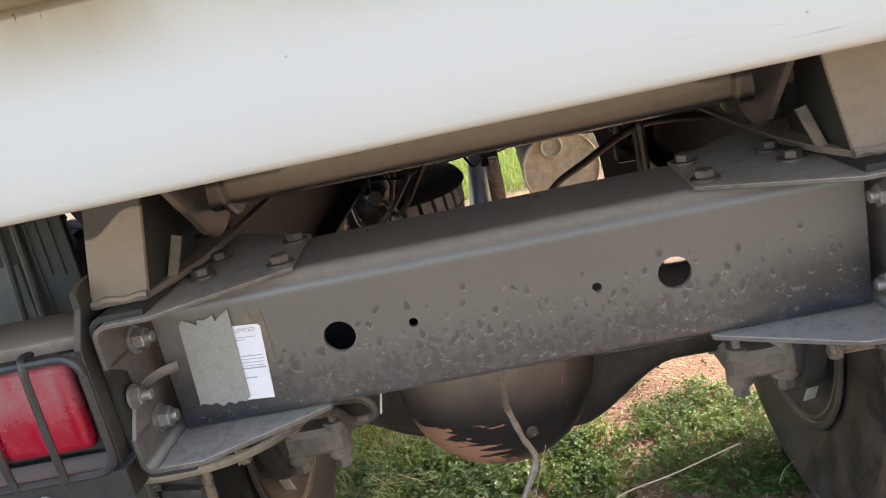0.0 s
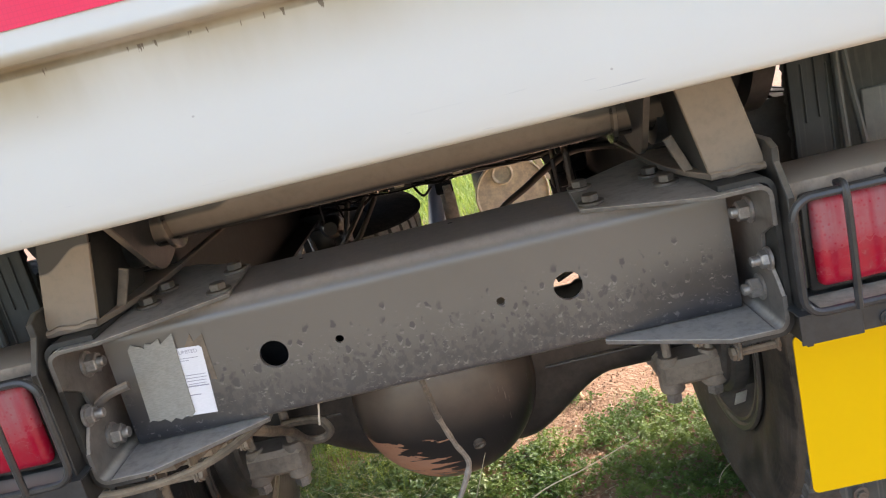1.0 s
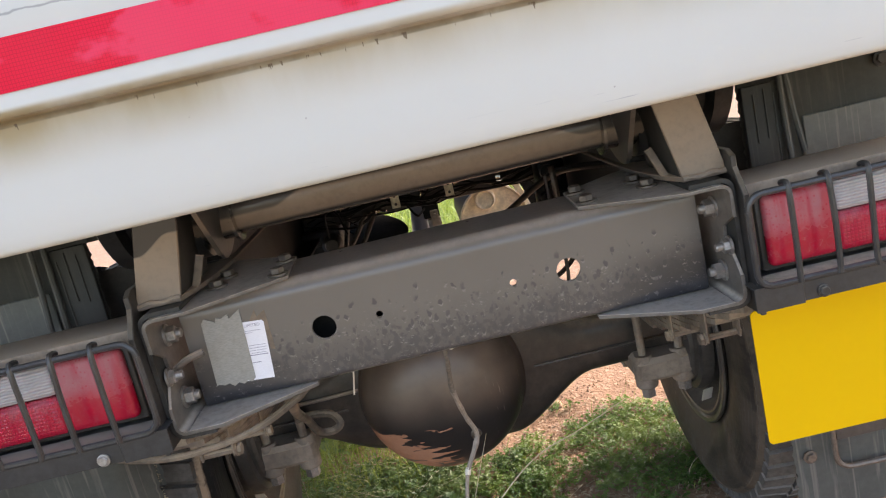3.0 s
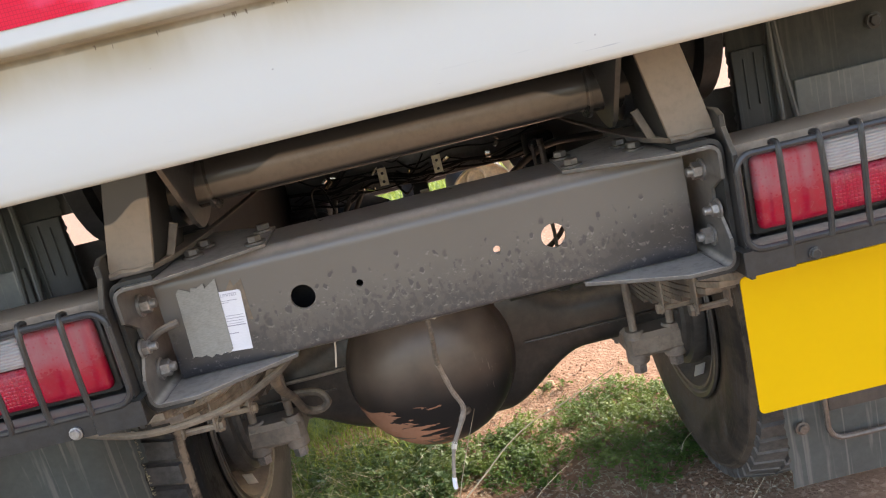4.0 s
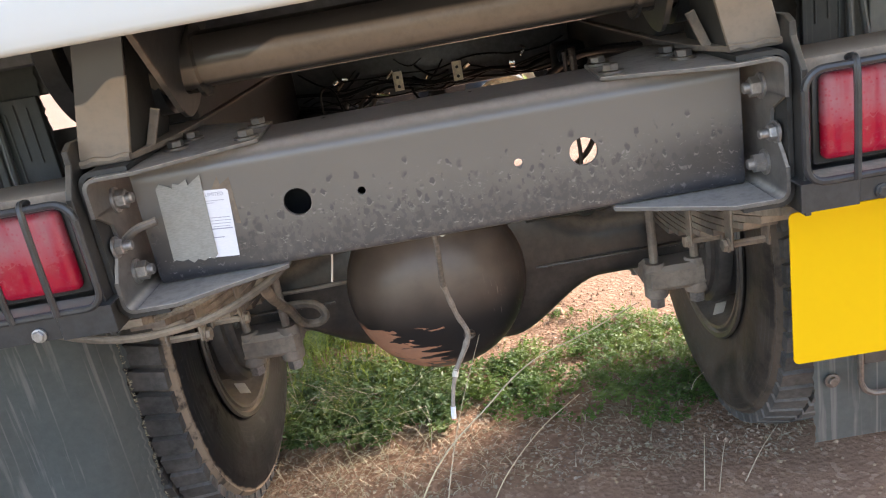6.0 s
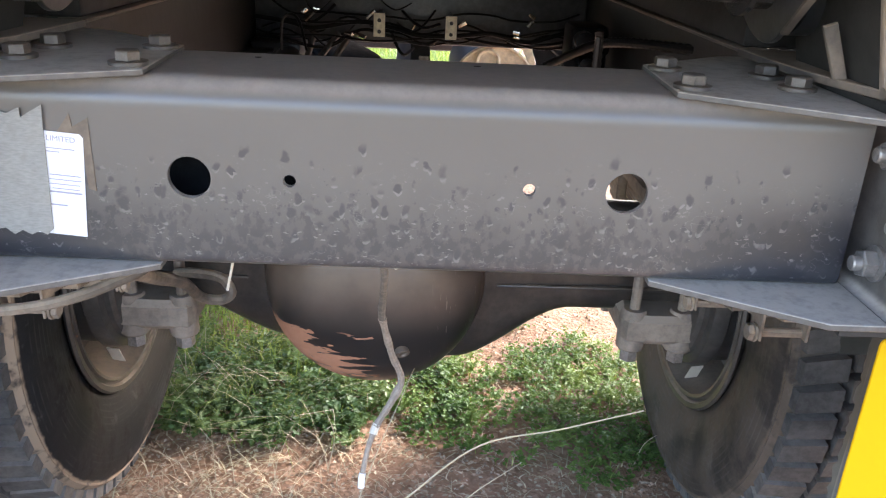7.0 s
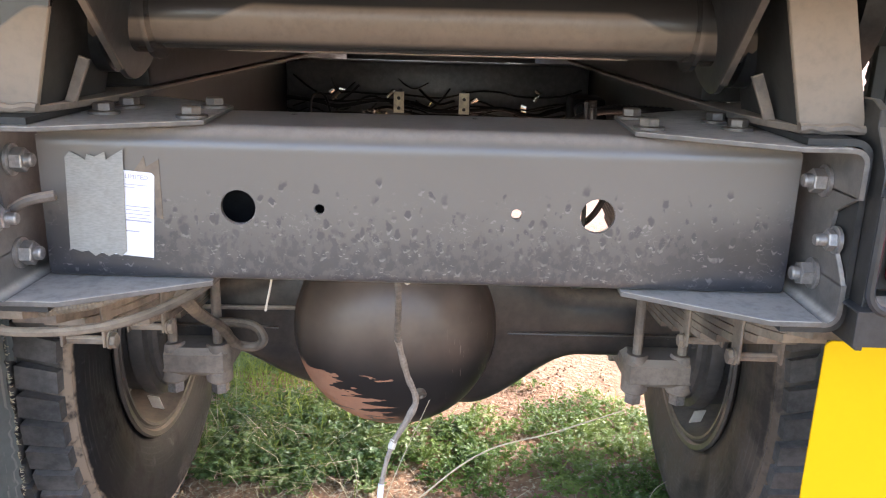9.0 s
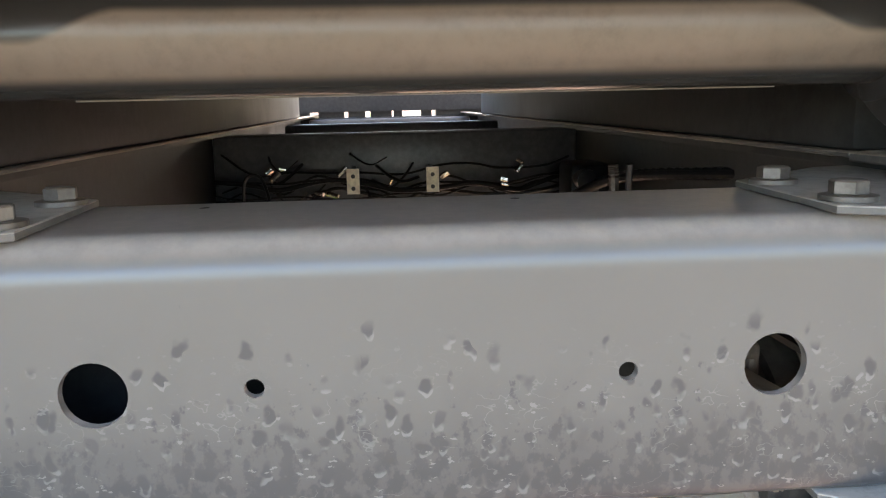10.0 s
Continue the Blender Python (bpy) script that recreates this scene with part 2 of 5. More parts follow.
def diff_paint():
    n = Nodes("chipped_black_axle_cover")
    fine, big = n.noise(70, 5, 0.7), n.noise(8, 4)
    x, z = n.axis(0), n.axis(2)
    film = n.math('MULTIPLY', n.ramp(z, 0.41, 0.54), n.ramp(big, 0.2, 0.7, 0.5, 1.0))
    c = n.mix(n.math('MULTIPLY', film, 0.8), (0.018, 0.0165, 0.016), (0.225, 0.165, 0.125))
    # bare rusty metal where the paint was torn off, in horizontal tongues
    tongue = n.noise(1.0, 3, 0.5, n.stretch(11, 11, 70), 0.6)
    edge = n.math('ADD', n.math('MULTIPLY', n.math('ADD', x, 0.168), 3.4), n.math('MULTIPLY', n.math('SUBTRACT', z, 0.385), 4.0))
    bare = n.ramp(n.math('SUBTRACT', n.math('MULTIPLY', n.math('SUBTRACT', tongue, 0.5), 2.6), edge), 0.0, 0.03)
    band = n.math('MULTIPLY', n.ramp(z, 0.435, 0.420), n.ramp(x, -0.05, -0.07))
    bare = n.math('MULTIPLY', bare, band)
    c = n.mix(bare, c, n.mix(fine, (0.33, 0.15, 0.085), (0.45, 0.23, 0.14)))
    scr = n.math('MULTIPLY', n.ramp(n.noise(1.0, 2, 0.5, n.stretch(240, 60, 26)), 0.66, 0.70), n.math('MULTIPLY', n.ramp(x, 0.02, 0.09), n.ramp(z, 0.58, 0.50)))
    c = n.mix(n.math('MULTIPLY', scr, 0.5), c, (0.33, 0.28, 0.24))
    n.bump(n.math('SUBTRACT', n.math('MULTIPLY', fine, 0.3), bare), 0.25, 0.0015)
    return n.done(c, n.math('ADD', n.math('MULTIPLY', bare, 0.4), n.ramp(film, 0, 1, 0.28, 0.36)))


def body_paint():
    n = Nodes("white_tipper_paint")
    x, z = n.axis(0), n.axis(2)
    big, fine = n.noise(3.5, 4), n.noise(45, 5, 0.65)
    c = n.mix(big, (0.50, 0.497, 0.462), (0.57, 0.567, 0.53))
    # brown road film with the ledge's shade painted in, heavier at one end
    under = n.math('MULTIPLY', n.ramp(z, 1.222, 1.284), n.ramp(z, 1.300, 1.294))
    patchy = n.math('MULTIPLY', n.ramp(n.noise(7, 5, 0.6, n.stretch(1, 1, 0.35)), 0.25, 0.7, 0.25, 1.0), n.ramp(x, 0.35, -0.55, 0.45, 1.15))
    film = n.math('MULTIPLY', under, patchy)
    # road film along the lower fold
    film = n.math('ADD', film, n.math('MULTIPLY', n.ramp(z, 1.175, 1.156), 0.22))
    c = n.mix(film, c, (0.33, 0.27, 0.165))
    # shade painted into the crease with its dirt, short runs and spots below
    crease = n.math('MULTIPLY', n.ramp(z, 1.2815, 1.2835), n.ramp(z, 1.2895, 1.2875))
    c = n.mix(n.math('MULTIPLY', crease, n.ramp(n.noise(16, 4, 0.6), 0.3, 0.6, 0.25, 0.75)), c, (0.12, 0.095, 0.06))
    reach = n.ramp(z, 1.268, 1.2845, 0.74, 0.60)
    drip = n.math('MULTIPLY', n.ramp(n.math('SUBTRACT', n.noise(1.0, 3, 0.6, n.stretch(150, 0.02, 22)), reach), 0.0, 0.03), n.math('MULTIPLY', n.ramp(z, 1.262, 1.268), n.ramp(z, 1.2855, 1.2845)))
    c = n.mix(n.math('MULTIPLY', drip, 0.8), c, (0.08, 0.05, 0.03))
    fleck = n.ramp(n.noise(70, 2, 0.5), 0.765, 0.785)
    c = n.mix(n.math('MULTIPLY', fleck, 0.55), c, (0.22, 0.20, 0.18))
    scuff = n.math('MULTIPLY', n.ramp(n.noise(1.0, 3, 0.6, n.stretch(9, 1, 260)), 0.68, 0.71), n.ramp(z, 1.19, 1.175))
    c = n.mix(n.math('MULTIPLY', scuff, 0.5), c, (0.25, 0.26, 0.28))
    crack = n.math('MULTIPLY', n.ramp(n.math('ABSOLUTE', n.math('SUBTRACT', n.math('ADD', z, n.math('MULTIPLY', n.noise(14, 4, 0.6), 0.02)), 1.392)), 0.0016, 0.0004), 0.6)
    c = n.mix(crack, c, (0.16, 0.16, 0.17))
    n.bump(fine, 0.03, 0.001)
    return n.done(c, n.ramp(fine, 0.3, 0.7, 0.32, 0.45))


def red_tape():
    n = Nodes("red_reflective_tape")
    comb = n.cells(300, n.stretch(1.0, 1.0, 0.9), feature='DISTANCE_TO_EDGE', rand=0.12)
    line = n.ramp(comb, 0.12, 0.03)
    # loose: pale patches that put a broad sheen into the colour, hiding the honeycomb
    loose = n.ramp(n.noise(7.5, 4, 0.6, n.stretch(1.0, 1.0, 1.6)), 0.53, 0.60)
    c = n.mix(n.noise(9, 4), (0.66, 0.001, 0.022), (0.76, 0.004, 0.04))
    c = n.mix(n.math('MULTIPLY', line, 0.5), c, (0.36, 0.0, 0.012))
    c = n.mix(n.math('MULTIPLY', loose, 0.7), c, (0.78, 0.05, 0.115))
    c = n.mix(n.ramp(n.noise(22, 3), 0.74, 0.78, 0, 0.6), c, (0.2, 0.12, 0.1))
    n.bump(line, 0.1, 0.0006)
    return n.done(c, n.ramp(n.noise(14, 3), 0.3, 0.7, 0.28, 0.42), 0.0, 0.18)


def lens(name, col, ribs):
    n = Nodes(name)
    # dust lies on the upper half, washed off in drops and runs
    upper = n.ramp(n.math('ADD', n.axis(2), n.math('MULTIPLY', n.math('SUBTRACT', n.noise(26, 4), 0.5), 0.05)), 0.895, 0.945)
    drop = n.ramp(n.cells(150), 0.10, 0.34, 0.45, 1.0)
    worm = n.ramp(n.math('ABSOLUTE', n.math('SUBTRACT', n.noise(55, 2), 0.5)), 0.03, 0.008)
    run = n.ramp(n.noise(1.0, 3, 0.5, n.stretch(48, 48, 5)), 0.42, 0.62, 0.35, 1.0)
    grime = n.math('MULTIPLY', n.math('MULTIPLY', upper, drop), n.math('MULTIPLY', run, 0.58))
    grime = n.math('ADD', grime, n.math('MULTIPLY', n.math('MULTIPLY', worm, n.ramp(n.noise(20, 3), 0.5, 0.62)), 0.09))
    grime = n.math('ADD', grime, n.math('MULTIPLY', n.ramp(n.noise(90, 4, 0.7), 0.45, 0.7), 0.10))
    c = n.mix(grime, col, tuple(0.4 * k + 0.20 for k in col))
    if ribs == "comb":
        h = n.cells(190, feature='DISTANCE_TO_EDGE', rand=0.0)
        n.bump(h, 0.7, 0.002)
        c = n.mix(n.ramp(h, 0.12, 0.02, 0, 0.4), c, tuple(k * 0.35 for k in col))
    elif ribs == "lines":
        w = n.t.nodes.new("ShaderNodeTexWave")
        w.bands_direction = 'Z'
        n.put(w.inputs[0], n.co)
        w.inputs["Scale"].default_value = 70
        n.bump(w.outputs["Fac"], 0.6, 0.002)
        c = n.mix(n.ramp(w.outputs["Fac"], 0.7, 0.2, 0, 0.35), c, (0.22, 0.20, 0.20))
    else:
        n.bump(n.noise(30, 3), 0.05)
    n.b.inputs["Coat Weight"].default_value = 0.12
    n.b.inputs["Subsurface Weight"].default_value = 0.12
    n.b.inputs["Subsurface Radius"].default_value = (0.02, 0.004, 0.004)
    return n.done(c, n.ramp(grime, 0, 0.4, 0.18, 0.5), 0.0, 0.35)


def tyre_rubber():
    n = Nodes("worn_tyre_rubber")
    fine, big = n.noise(55, 6, 0.7), n.noise(9, 5, 0.6)
    mud = n.math('MULTIPLY', n.ramp(big, 0.46, 0.66), n.ramp(fine, 0.3, 0.55))
    c = n.mix(fine, (0.006, 0.0063, 0.007), (0.017, 0.0175, 0.019))
    c = n.mix(n.math('MULTIPLY', mud, 0.08), c, (0.15, 0.115, 0.085))
    scuff = n.ramp(n.noise(26, 5, 0.7, n.stretch(1.0, 0.5, 0.5)), 0.58, 0.70)
    c = n.mix(n.math('MULTIPLY', scuff, 0.28), c, (0.17, 0.168, 0.165))
    # dried mud left along the shoulder and rings of dirt on the sidewall
    dy, dz = n.math('SUBTRACT', n.axis(1), 0.86), n.math('SUBTRACT', n.axis(2), 0.48)
    r = n.math('SQRT', n.math('ADD', n.math('MULTIPLY', dy, dy), n.math('MULTIPLY', dz, dz)))
    rag = n.math('ADD', r, n.math('MULTIPLY', n.math('SUBTRACT', n.noise(30, 4), 0.5), 0.012))
    band = n.math('MULTIPLY', n.ramp(rag, 0.446, 0.451), n.ramp(rag, 0.470, 0.463))
    ring = n.math('MULTIPLY', n.ramp(n.math('SINE', n.math('MULTIPLY', r, 520.0)), 0.5, 1.0), n.ramp(n.noise(14, 3), 0.45, 0.65))
    c = n.mix(n.math('MULTIPLY', band, n.math('MULTIPLY', n.ramp(n.noise(24, 4), 0.35, 0.5, 0.1, 0.7), n.ramp(n.axis(0), -0.1, 0.1, 1.0, 0.32))), c, (0.34, 0.255, 0.18))
    c = n.mix(n.math('MULTIPLY', n.ramp(n.axis(0), -0.1, 0.1), n.ramp(n.math('ADD', big, n.math('MULTIPLY', fine, 0.3)), 0.5, 0.8, 0.15, 0.6)), c, (0.125, 0.098, 0.075))
    c = n.mix(n.ramp(r, 0.464, 0.469, 0.0, 0.75), c, (0.085, 0.078, 0.070))
    c = n.mix(n.math('MULTIPLY', ring, 0.12), c, (0.20, 0.185, 0.17))
    n.bump(n.math('ADD', fine, n.math('MULTIPLY', n.math('SINE', n.math('MULTIPLY', r, 240.0)), 0.12)), 0.25, 0.002)
    return n.done(c, n.ramp(mud, 0, 1, 0.5, 0.85), 0.0, 0.12)


def flap_rubber(name, k, streak=0.45):
    n = Nodes(name)
    run = n.math('MAXIMUM', n.noise(1.0, 5, 0.6, n.stretch(38, 38, 3.0)), n.math('MULTIPLY', n.noise(1.0, 3, 0.5, n.stretch(130, 130, 2.2)), 1.03))
    fine = n.noise(80, 4, 0.7)
    c = n.mix(n.math('ADD', n.math('MULTIPLY', fine, 0.5), n.math('MULTIPLY', n.noise(9, 5, 0.6), 0.5)), tuple(v * k for v in (0.055, 0.062, 0.057)), tuple(v * k for v in (0.165, 0.175, 0.158)))
    c = n.mix(n.ramp(run, 0.58, 0.70, 0, streak), c, (0.33, 0.31, 0.27))
    c = n.mix(n.ramp(n.noise(1.0, 3, 0.5, n.stretch(26, 26, 2.0, (3, 1, 0))), 0.70, 0.78, 0, 0.55), c, (0.20, 0.08, 0.04))
    n.bump(fine, 0.15, 0.001)
    return n.done(c, 0.62)


def yellow_paint():
    n = Nodes("yellow_plate_paint")
    c = n.mix(n.noise(5, 4), (0.67, 0.39, 0.002), (0.73, 0.435, 0.004))
    c = n.mix(n.ramp(n.noise(1.0, 3, 0.5, n.stretch(16, 16, 160)), 0.74, 0.78, 0, 0.35), c, (0.35, 0.22, 0.03))
    n.bump(n.noise(120, 3), 0.02)
    return n.done(c, n.ramp(n.noise(9, 3), 0.3, 0.7, 0.46, 0.56), 0.0, 0.1)


def soil():
    n = Nodes("red_gravelly_soil")
    big, mid, fine = n.noise(0.9, 4), n.noise(7, 5, 0.65), n.noise(60, 6, 0.75)
    c = n.mix(mid, (0.28, 0.165, 0.102), (0.41, 0.268, 0.175))
    c = n.mix(n.ramp(fine, 0.35, 0.7, 0, 0.5), c, (0.24, 0.135, 0.085))
    grit = n.cells(70, out="Color")
    c = n.mix(n.ramp(n.axis(0, grit), 0.74, 0.92, 0, 0.7), c, (0.48, 0.325, 0.22))
    # thin turf further ahead of the truck
    far = n.math('MULTIPLY', n.ramp(n.axis(1), 4.3, 5.2), n.ramp(n.math('ADD', n.axis(0), n.math('MULTIPLY', big, 0.6)), 0.95, 0.6))
    far = n.math('MULTIPLY', far, n.ramp(n.axis(0), -1.4, -0.9))
    c = n.mix(n.math('MULTIPLY', far, n.ramp(n.noise(12, 5, 0.7), 0.25, 0.5)), c, n.mix(fine, (0.12, 0.20, 0.03), (0.27, 0.36, 0.07)))
    # dry turf added on the unseen ground behind the truck, for less red bounce
    rear = n.math('MULTIPLY', n.ramp(n.axis(1), -0.4, -1.6), n.ramp(n.noise(2.2, 5, 0.65), 0.35, 0.60, 0.1, 0.75))
    c = n.mix(rear, c, n.mix(fine, (0.17, 0.20, 0.085), (0.40, 0.38, 0.235)))
    n.bump(n.math('ADD', fine, n.cells(75)), 0.5, 0.008)
    return n.done(c, 0.95, 0.0, 0.2)


def leafy(name, a, b, rough=0.65, spec=0.2, glow=0.0):
    n = Nodes(name)
    c = n.mix(n.island(), a, b)
    c = n.mix(n.noise(120, 2), c, tuple(k * 0.75 for k in a))
    c = n.mix(n.ramp(n.noise(4.5, 3), 0.42, 0.68, 0.0, 0.45), c, tuple(0.6 * p + 0.4 * q for p, q in zip(b, (0.42, 0.42, 0.12))))
    out = n.done(c, rough, 0.0, spec)
    if glow:  # thin leaves let light through
        thin = n.t.nodes.new("ShaderNodeBsdfTranslucent")
        n.put(thin.inputs[0], n.mix(0.5, c, (0.42, 0.50, 0.06)))
        both = n.t.nodes.new("ShaderNodeMixShader")
        both.inputs[0].default_value = glow
        n.t.links.new(n.b.outputs[0], both.inputs[1])
        n.t.links.new(thin.outputs[0], both.inputs[2])
        n.t.links.new(both.outputs[0], n.t.nodes["Material Output"].inputs[0])
    return out


def paper(name, col, grime):
    n = Nodes(name)
    c = n.mix(n.math('MULTIPLY', n.ramp(n.noise(60, 5, 0.7), 0.4, 0.75), grime), col, tuple(k * 0.62 for k in col))
    weave = n.noise(1.0, 2, 0.5, n.stretch(160, 40, 700))
    n.bump(weave, 0.25, 0.0006)
    return n.done(n.mix(n.ramp(weave, 0.35, 0.7, 0, grime), c, tuple(k * 0.55 for k in col)), 0.55)


M["post"], M["spray_tube"] = sprayed("dust_sprayed_post_paint", 1.086, 1), sprayed("dust_sprayed_tube_paint", 1.101, 0)
M["cross"], M["diff"], M["white"], M["tape"] = crossmember_paint(), diff_paint(), body_paint(), red_tape()
M["red"], M["red_comb"] = lens("red_lamp_plastic", (0.40, 0.006, 0.028), ""), lens("red_reflector_plastic", (0.46, 0.008, 0.036), "comb")
M["clear"] = lens("clear_ribbed_plastic", (0.48, 0.45, 0.45), "lines")
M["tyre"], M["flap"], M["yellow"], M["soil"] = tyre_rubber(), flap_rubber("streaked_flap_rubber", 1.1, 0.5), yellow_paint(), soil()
M["guard"] = flap_rubber("dark_mudguard_rubber", 0.72, 0.14)
M["board"] = flap_rubber("black_guard_board_rubber", 0.36, 0.08)
M["leaf"], M["blade"] = leafy("weed_leaf", (0.024, 0.080, 0.032), (0.195, 0.325, 0.125), 0.48, 0.32, 0.3), leafy("grass_blade", (0.14, 0.23, 0.05), (0.36, 0.44, 0.13), 0.5, 0.4, 0.4)
# brighter copy of the grass blade, sunlight put into its green
M["sunlit_blade"] = leafy("sunlit_grass_blade", (0.20, 0.32, 0.05), (0.46, 0.54, 0.13), 0.5, 0.4, 0.45)
M["clover"] = leafy("clover_leaf", (0.025, 0.095, 0.022), (0.235, 0.41, 0.105), 0.5, 0.3, 0.35)
M["straw"], M["stone"] = leafy("dry_straw", (0.48, 0.38, 0.24), (0.80, 0.70, 0.50), 0.6, 0.3), leafy("laterite_stone", (0.34, 0.21, 0.135), (0.58, 0.41, 0.29), 0.9)
M["litter"] = leafy("withered_leaf", (0.22, 0.14, 0.09), (0.80, 0.68, 0.50), 0.6, 0.3)
M["label"], M["tape_silver"] = paper("white_label_paper", (0.76, 0.76, 0.80), 0.10), paper("grey_cloth_tape", (0.30, 0.29, 0.26), 0.4)
# spare wheel rubber, darkened for the shade over it
M["dark_rubber"] = dusty("shaded_spare_rubber", (0.012, 0.012, 0.012), 0.9, dust=0.0, film=0.03, spec=0.0)
M["tread"] = dusty("dust_filled_tread_rubber", (0.055, 0.054, 0.052), 0.8, dust=0.5, film=0.5, dustcol=(0.25, 0.225, 0.20), spec=0.2)
# paler copy for the spare's tread, its light put into the colour
M["pale_rubber"] = dusty("lit_spare_tread", (0.13, 0.125, 0.115), 0.9, dust=0.2, film=0.3, spec=0.1)
M["ink"] = paper("faded_print", (0.34, 0.33, 0.40), 0.1)
M["tag"] = paper("pale_balance_tag", (0.62, 0.56, 0.46), 0.2)

# ---- mesh helpers ----
def part(name, bm, material, parent=None, label="", angle=35.0, turned=True):
    """Links a bmesh as one mesh object, under a thing or a part."""
    if turned:
        bmesh.ops.recalc_face_normals(bm, faces=bm.faces)
    me = bpy.data.meshes.new(name)
    bm.to_mesh(me)
    bm.free()
    me.shade_smooth()
    me.set_sharp_from_angle(angle=radians(angle))
    me.materials.append(material)
    ob = new(name, me)
    if parent:
        ob.parent = parent
    if label:
        ob["label"] = label
    return ob


def box(bm, x0, x1, y0, y1, z0, z1, bev=0.0, seg=1):
    m = Matrix.LocRotScale(((x0 + x1) / 2, (y0 + y1) / 2, (z0 + z1) / 2), None, (abs(x1 - x0), abs(y1 - y0), abs(z1 - z0)))
    g = bmesh.ops.create_cube(bm, size=1, matrix=m)
    if bev:
        es = list({e for v in g["verts"] for e in v.link_edges})
        bmesh.ops.bevel(bm, geom=es, offset=bev, segments=seg, profile=0.5, affect='EDGES')
    return bm


def prism(bm, pts, axis, a, b, bev=0.0):
    """A flat plate: the outline pts in the two other axes, thick from a to b along axis."""
    def at(p, d):
        q = list(p)
        q.insert(axis, d)
        return bm.verts.new(q)
    lo, hi = [at(p, a) for p in pts], [at(p, b) for p in pts]
    n = len(pts)
    fs = [bm.faces.new(lo), bm.faces.new(hi[::-1])]
    fs += [bm.faces.new((lo[i], lo[(i + 1) % n], hi[(i + 1) % n], hi[i])) for i in range(n)]
    if bev:
        es = [e for f in fs[:2] for e in f.edges]
        bmesh.ops.recalc_face_normals(bm, faces=fs)
        bmesh.ops.bevel(bm, geom=es, offset=bev, segments=1, profile=0.5, affect='EDGES')
    return bm


def smooth_line(pts, steps=6):
    """A Catmull-Rom line through the points."""
    p = [Vector(q) for q in pts]
    p = [p[0] * 2 - p[1]] + p + [p[-1] * 2 - p[-2]]
    out = []
    for i in range(1, len(p) - 2):
        for k in range(steps):
            t = k / steps
            out.append(0.5 * (2 * p[i] + (p[i + 1] - p[i - 1]) * t + (2 * p[i - 1] - 5 * p[i] + 4 * p[i + 1] - p[i + 2]) * t * t
                              + (3 * p[i] - p[i - 1] - 3 * p[i + 1] + p[i + 2]) * t ** 3))
    return out + [p[-2]]


def tube(bm, pts, r, n=8, steps=6, wob=0.0, rib=0):
    """A round rod or hose swept along a smooth line; rib > 0 makes it corrugated."""
    line = smooth_line(pts, steps) if steps else [Vector(q) for q in pts]
    if rib:
        fine = []
        for a, b in zip(line, line[1:]):
            fine += [a.lerp(b, k / rib) for k in range(rib)]
        line = fine + [line[-1]]
    rings, side = [], None
    for i, c in enumerate(line):
        d = (line[min(i + 1, len(line) - 1)] - line[max(i - 1, 0)]).normalized()
        if side is None:
            side = d.orthogonal().normalized()
        side = (side - d * side.dot(d)).normalized()
        up = d.cross(side)
        rr = r(i / (len(line) - 1)) if callable(r) else r
        if rib:
            rr *= 1.0 if i % 2 else 0.84
        if wob:
            rr *= 1 + wob * (noise.noise(c * 60) )
        rings.append([bm.verts.new(c + (side * math.cos(2 * math.pi * k / n) + up * math.sin(2 * math.pi * k / n)) * rr) for k in range(n)])
    for a, b in zip(rings, rings[1:]):
        for k in range(n):
            bm.faces.new((a[k], a[(k + 1) % n], b[(k + 1) % n], b[k]))
    if n > 3 or len(rings) > 2:
        bm.faces.new(rings[0])
        bm.faces.new(rings[-1][::-1])
    return bm


def lathe(bm, prof, axis, centre, n=48, closed=False):
    """Turns a profile of (along, radius) round an axis through centre."""
    c, u, w = Vector(centre), (axis + 1) % 3, (axis + 2) % 3
    rings = []
    for a, r in prof:
        ring = []
        for k in range(n):
            q = c.copy()
            q[axis] += a
            q[u] += r * math.cos(2 * math.pi * k / n)
            q[w] += r * math.sin(2 * math.pi * k / n)
            ring.append(bm.verts.new(q))
        rings.append(ring)
    pairs = list(zip(rings, rings[1:])) + ([(rings[-1], rings[0])] if closed else [])
    for a, b in pairs:
        for k in range(n):
            bm.faces.new((a[k], a[(k + 1) % n], b[(k + 1) % n], b[k]))
    if not closed:
        for ring in (rings[0], rings[-1]):
            bm.faces.new(ring)
    return bm


def bolt(place, way, parent, r=0.0105, h=0.011, washer=0.016, stud=0.0, name="bolt", mat="steel", turn=0.2):
    """A hexagon head or nut with its washer; stud: how far the thread stands out."""
    bm = bmesh.new()
    if washer:
        lathe(bm, [(0, washer), (0.003, washer), (0.0035, washer * 0.85)], 2, (0, 0, 0), 20)
    z0 = 0.003 if washer else 0.0
    hexa = [(r * 1.12 * math.cos(turn + k * math.pi / 3), r * 1.12 * math.sin(turn + k * math.pi / 3)) for k in range(6)]
    prism(bm, hexa, 2, z0, z0 + h, 0.0012)
    if stud:
        lathe(bm, [(z0 + h * 0.9, r * 0.62), (z0 + h + stud, r * 0.62), (z0 + h + stud + 0.0015, r * 0.5)], 2, (0, 0, 0), 14)
    q = Vector(way).to_track_quat('Z', 'Y').to_matrix().to_4x4()
    bmesh.ops.transform(bm, matrix=Matrix.Translation(place) @ q, verts=bm.verts)
    return part(name, bm, M[mat], parent)


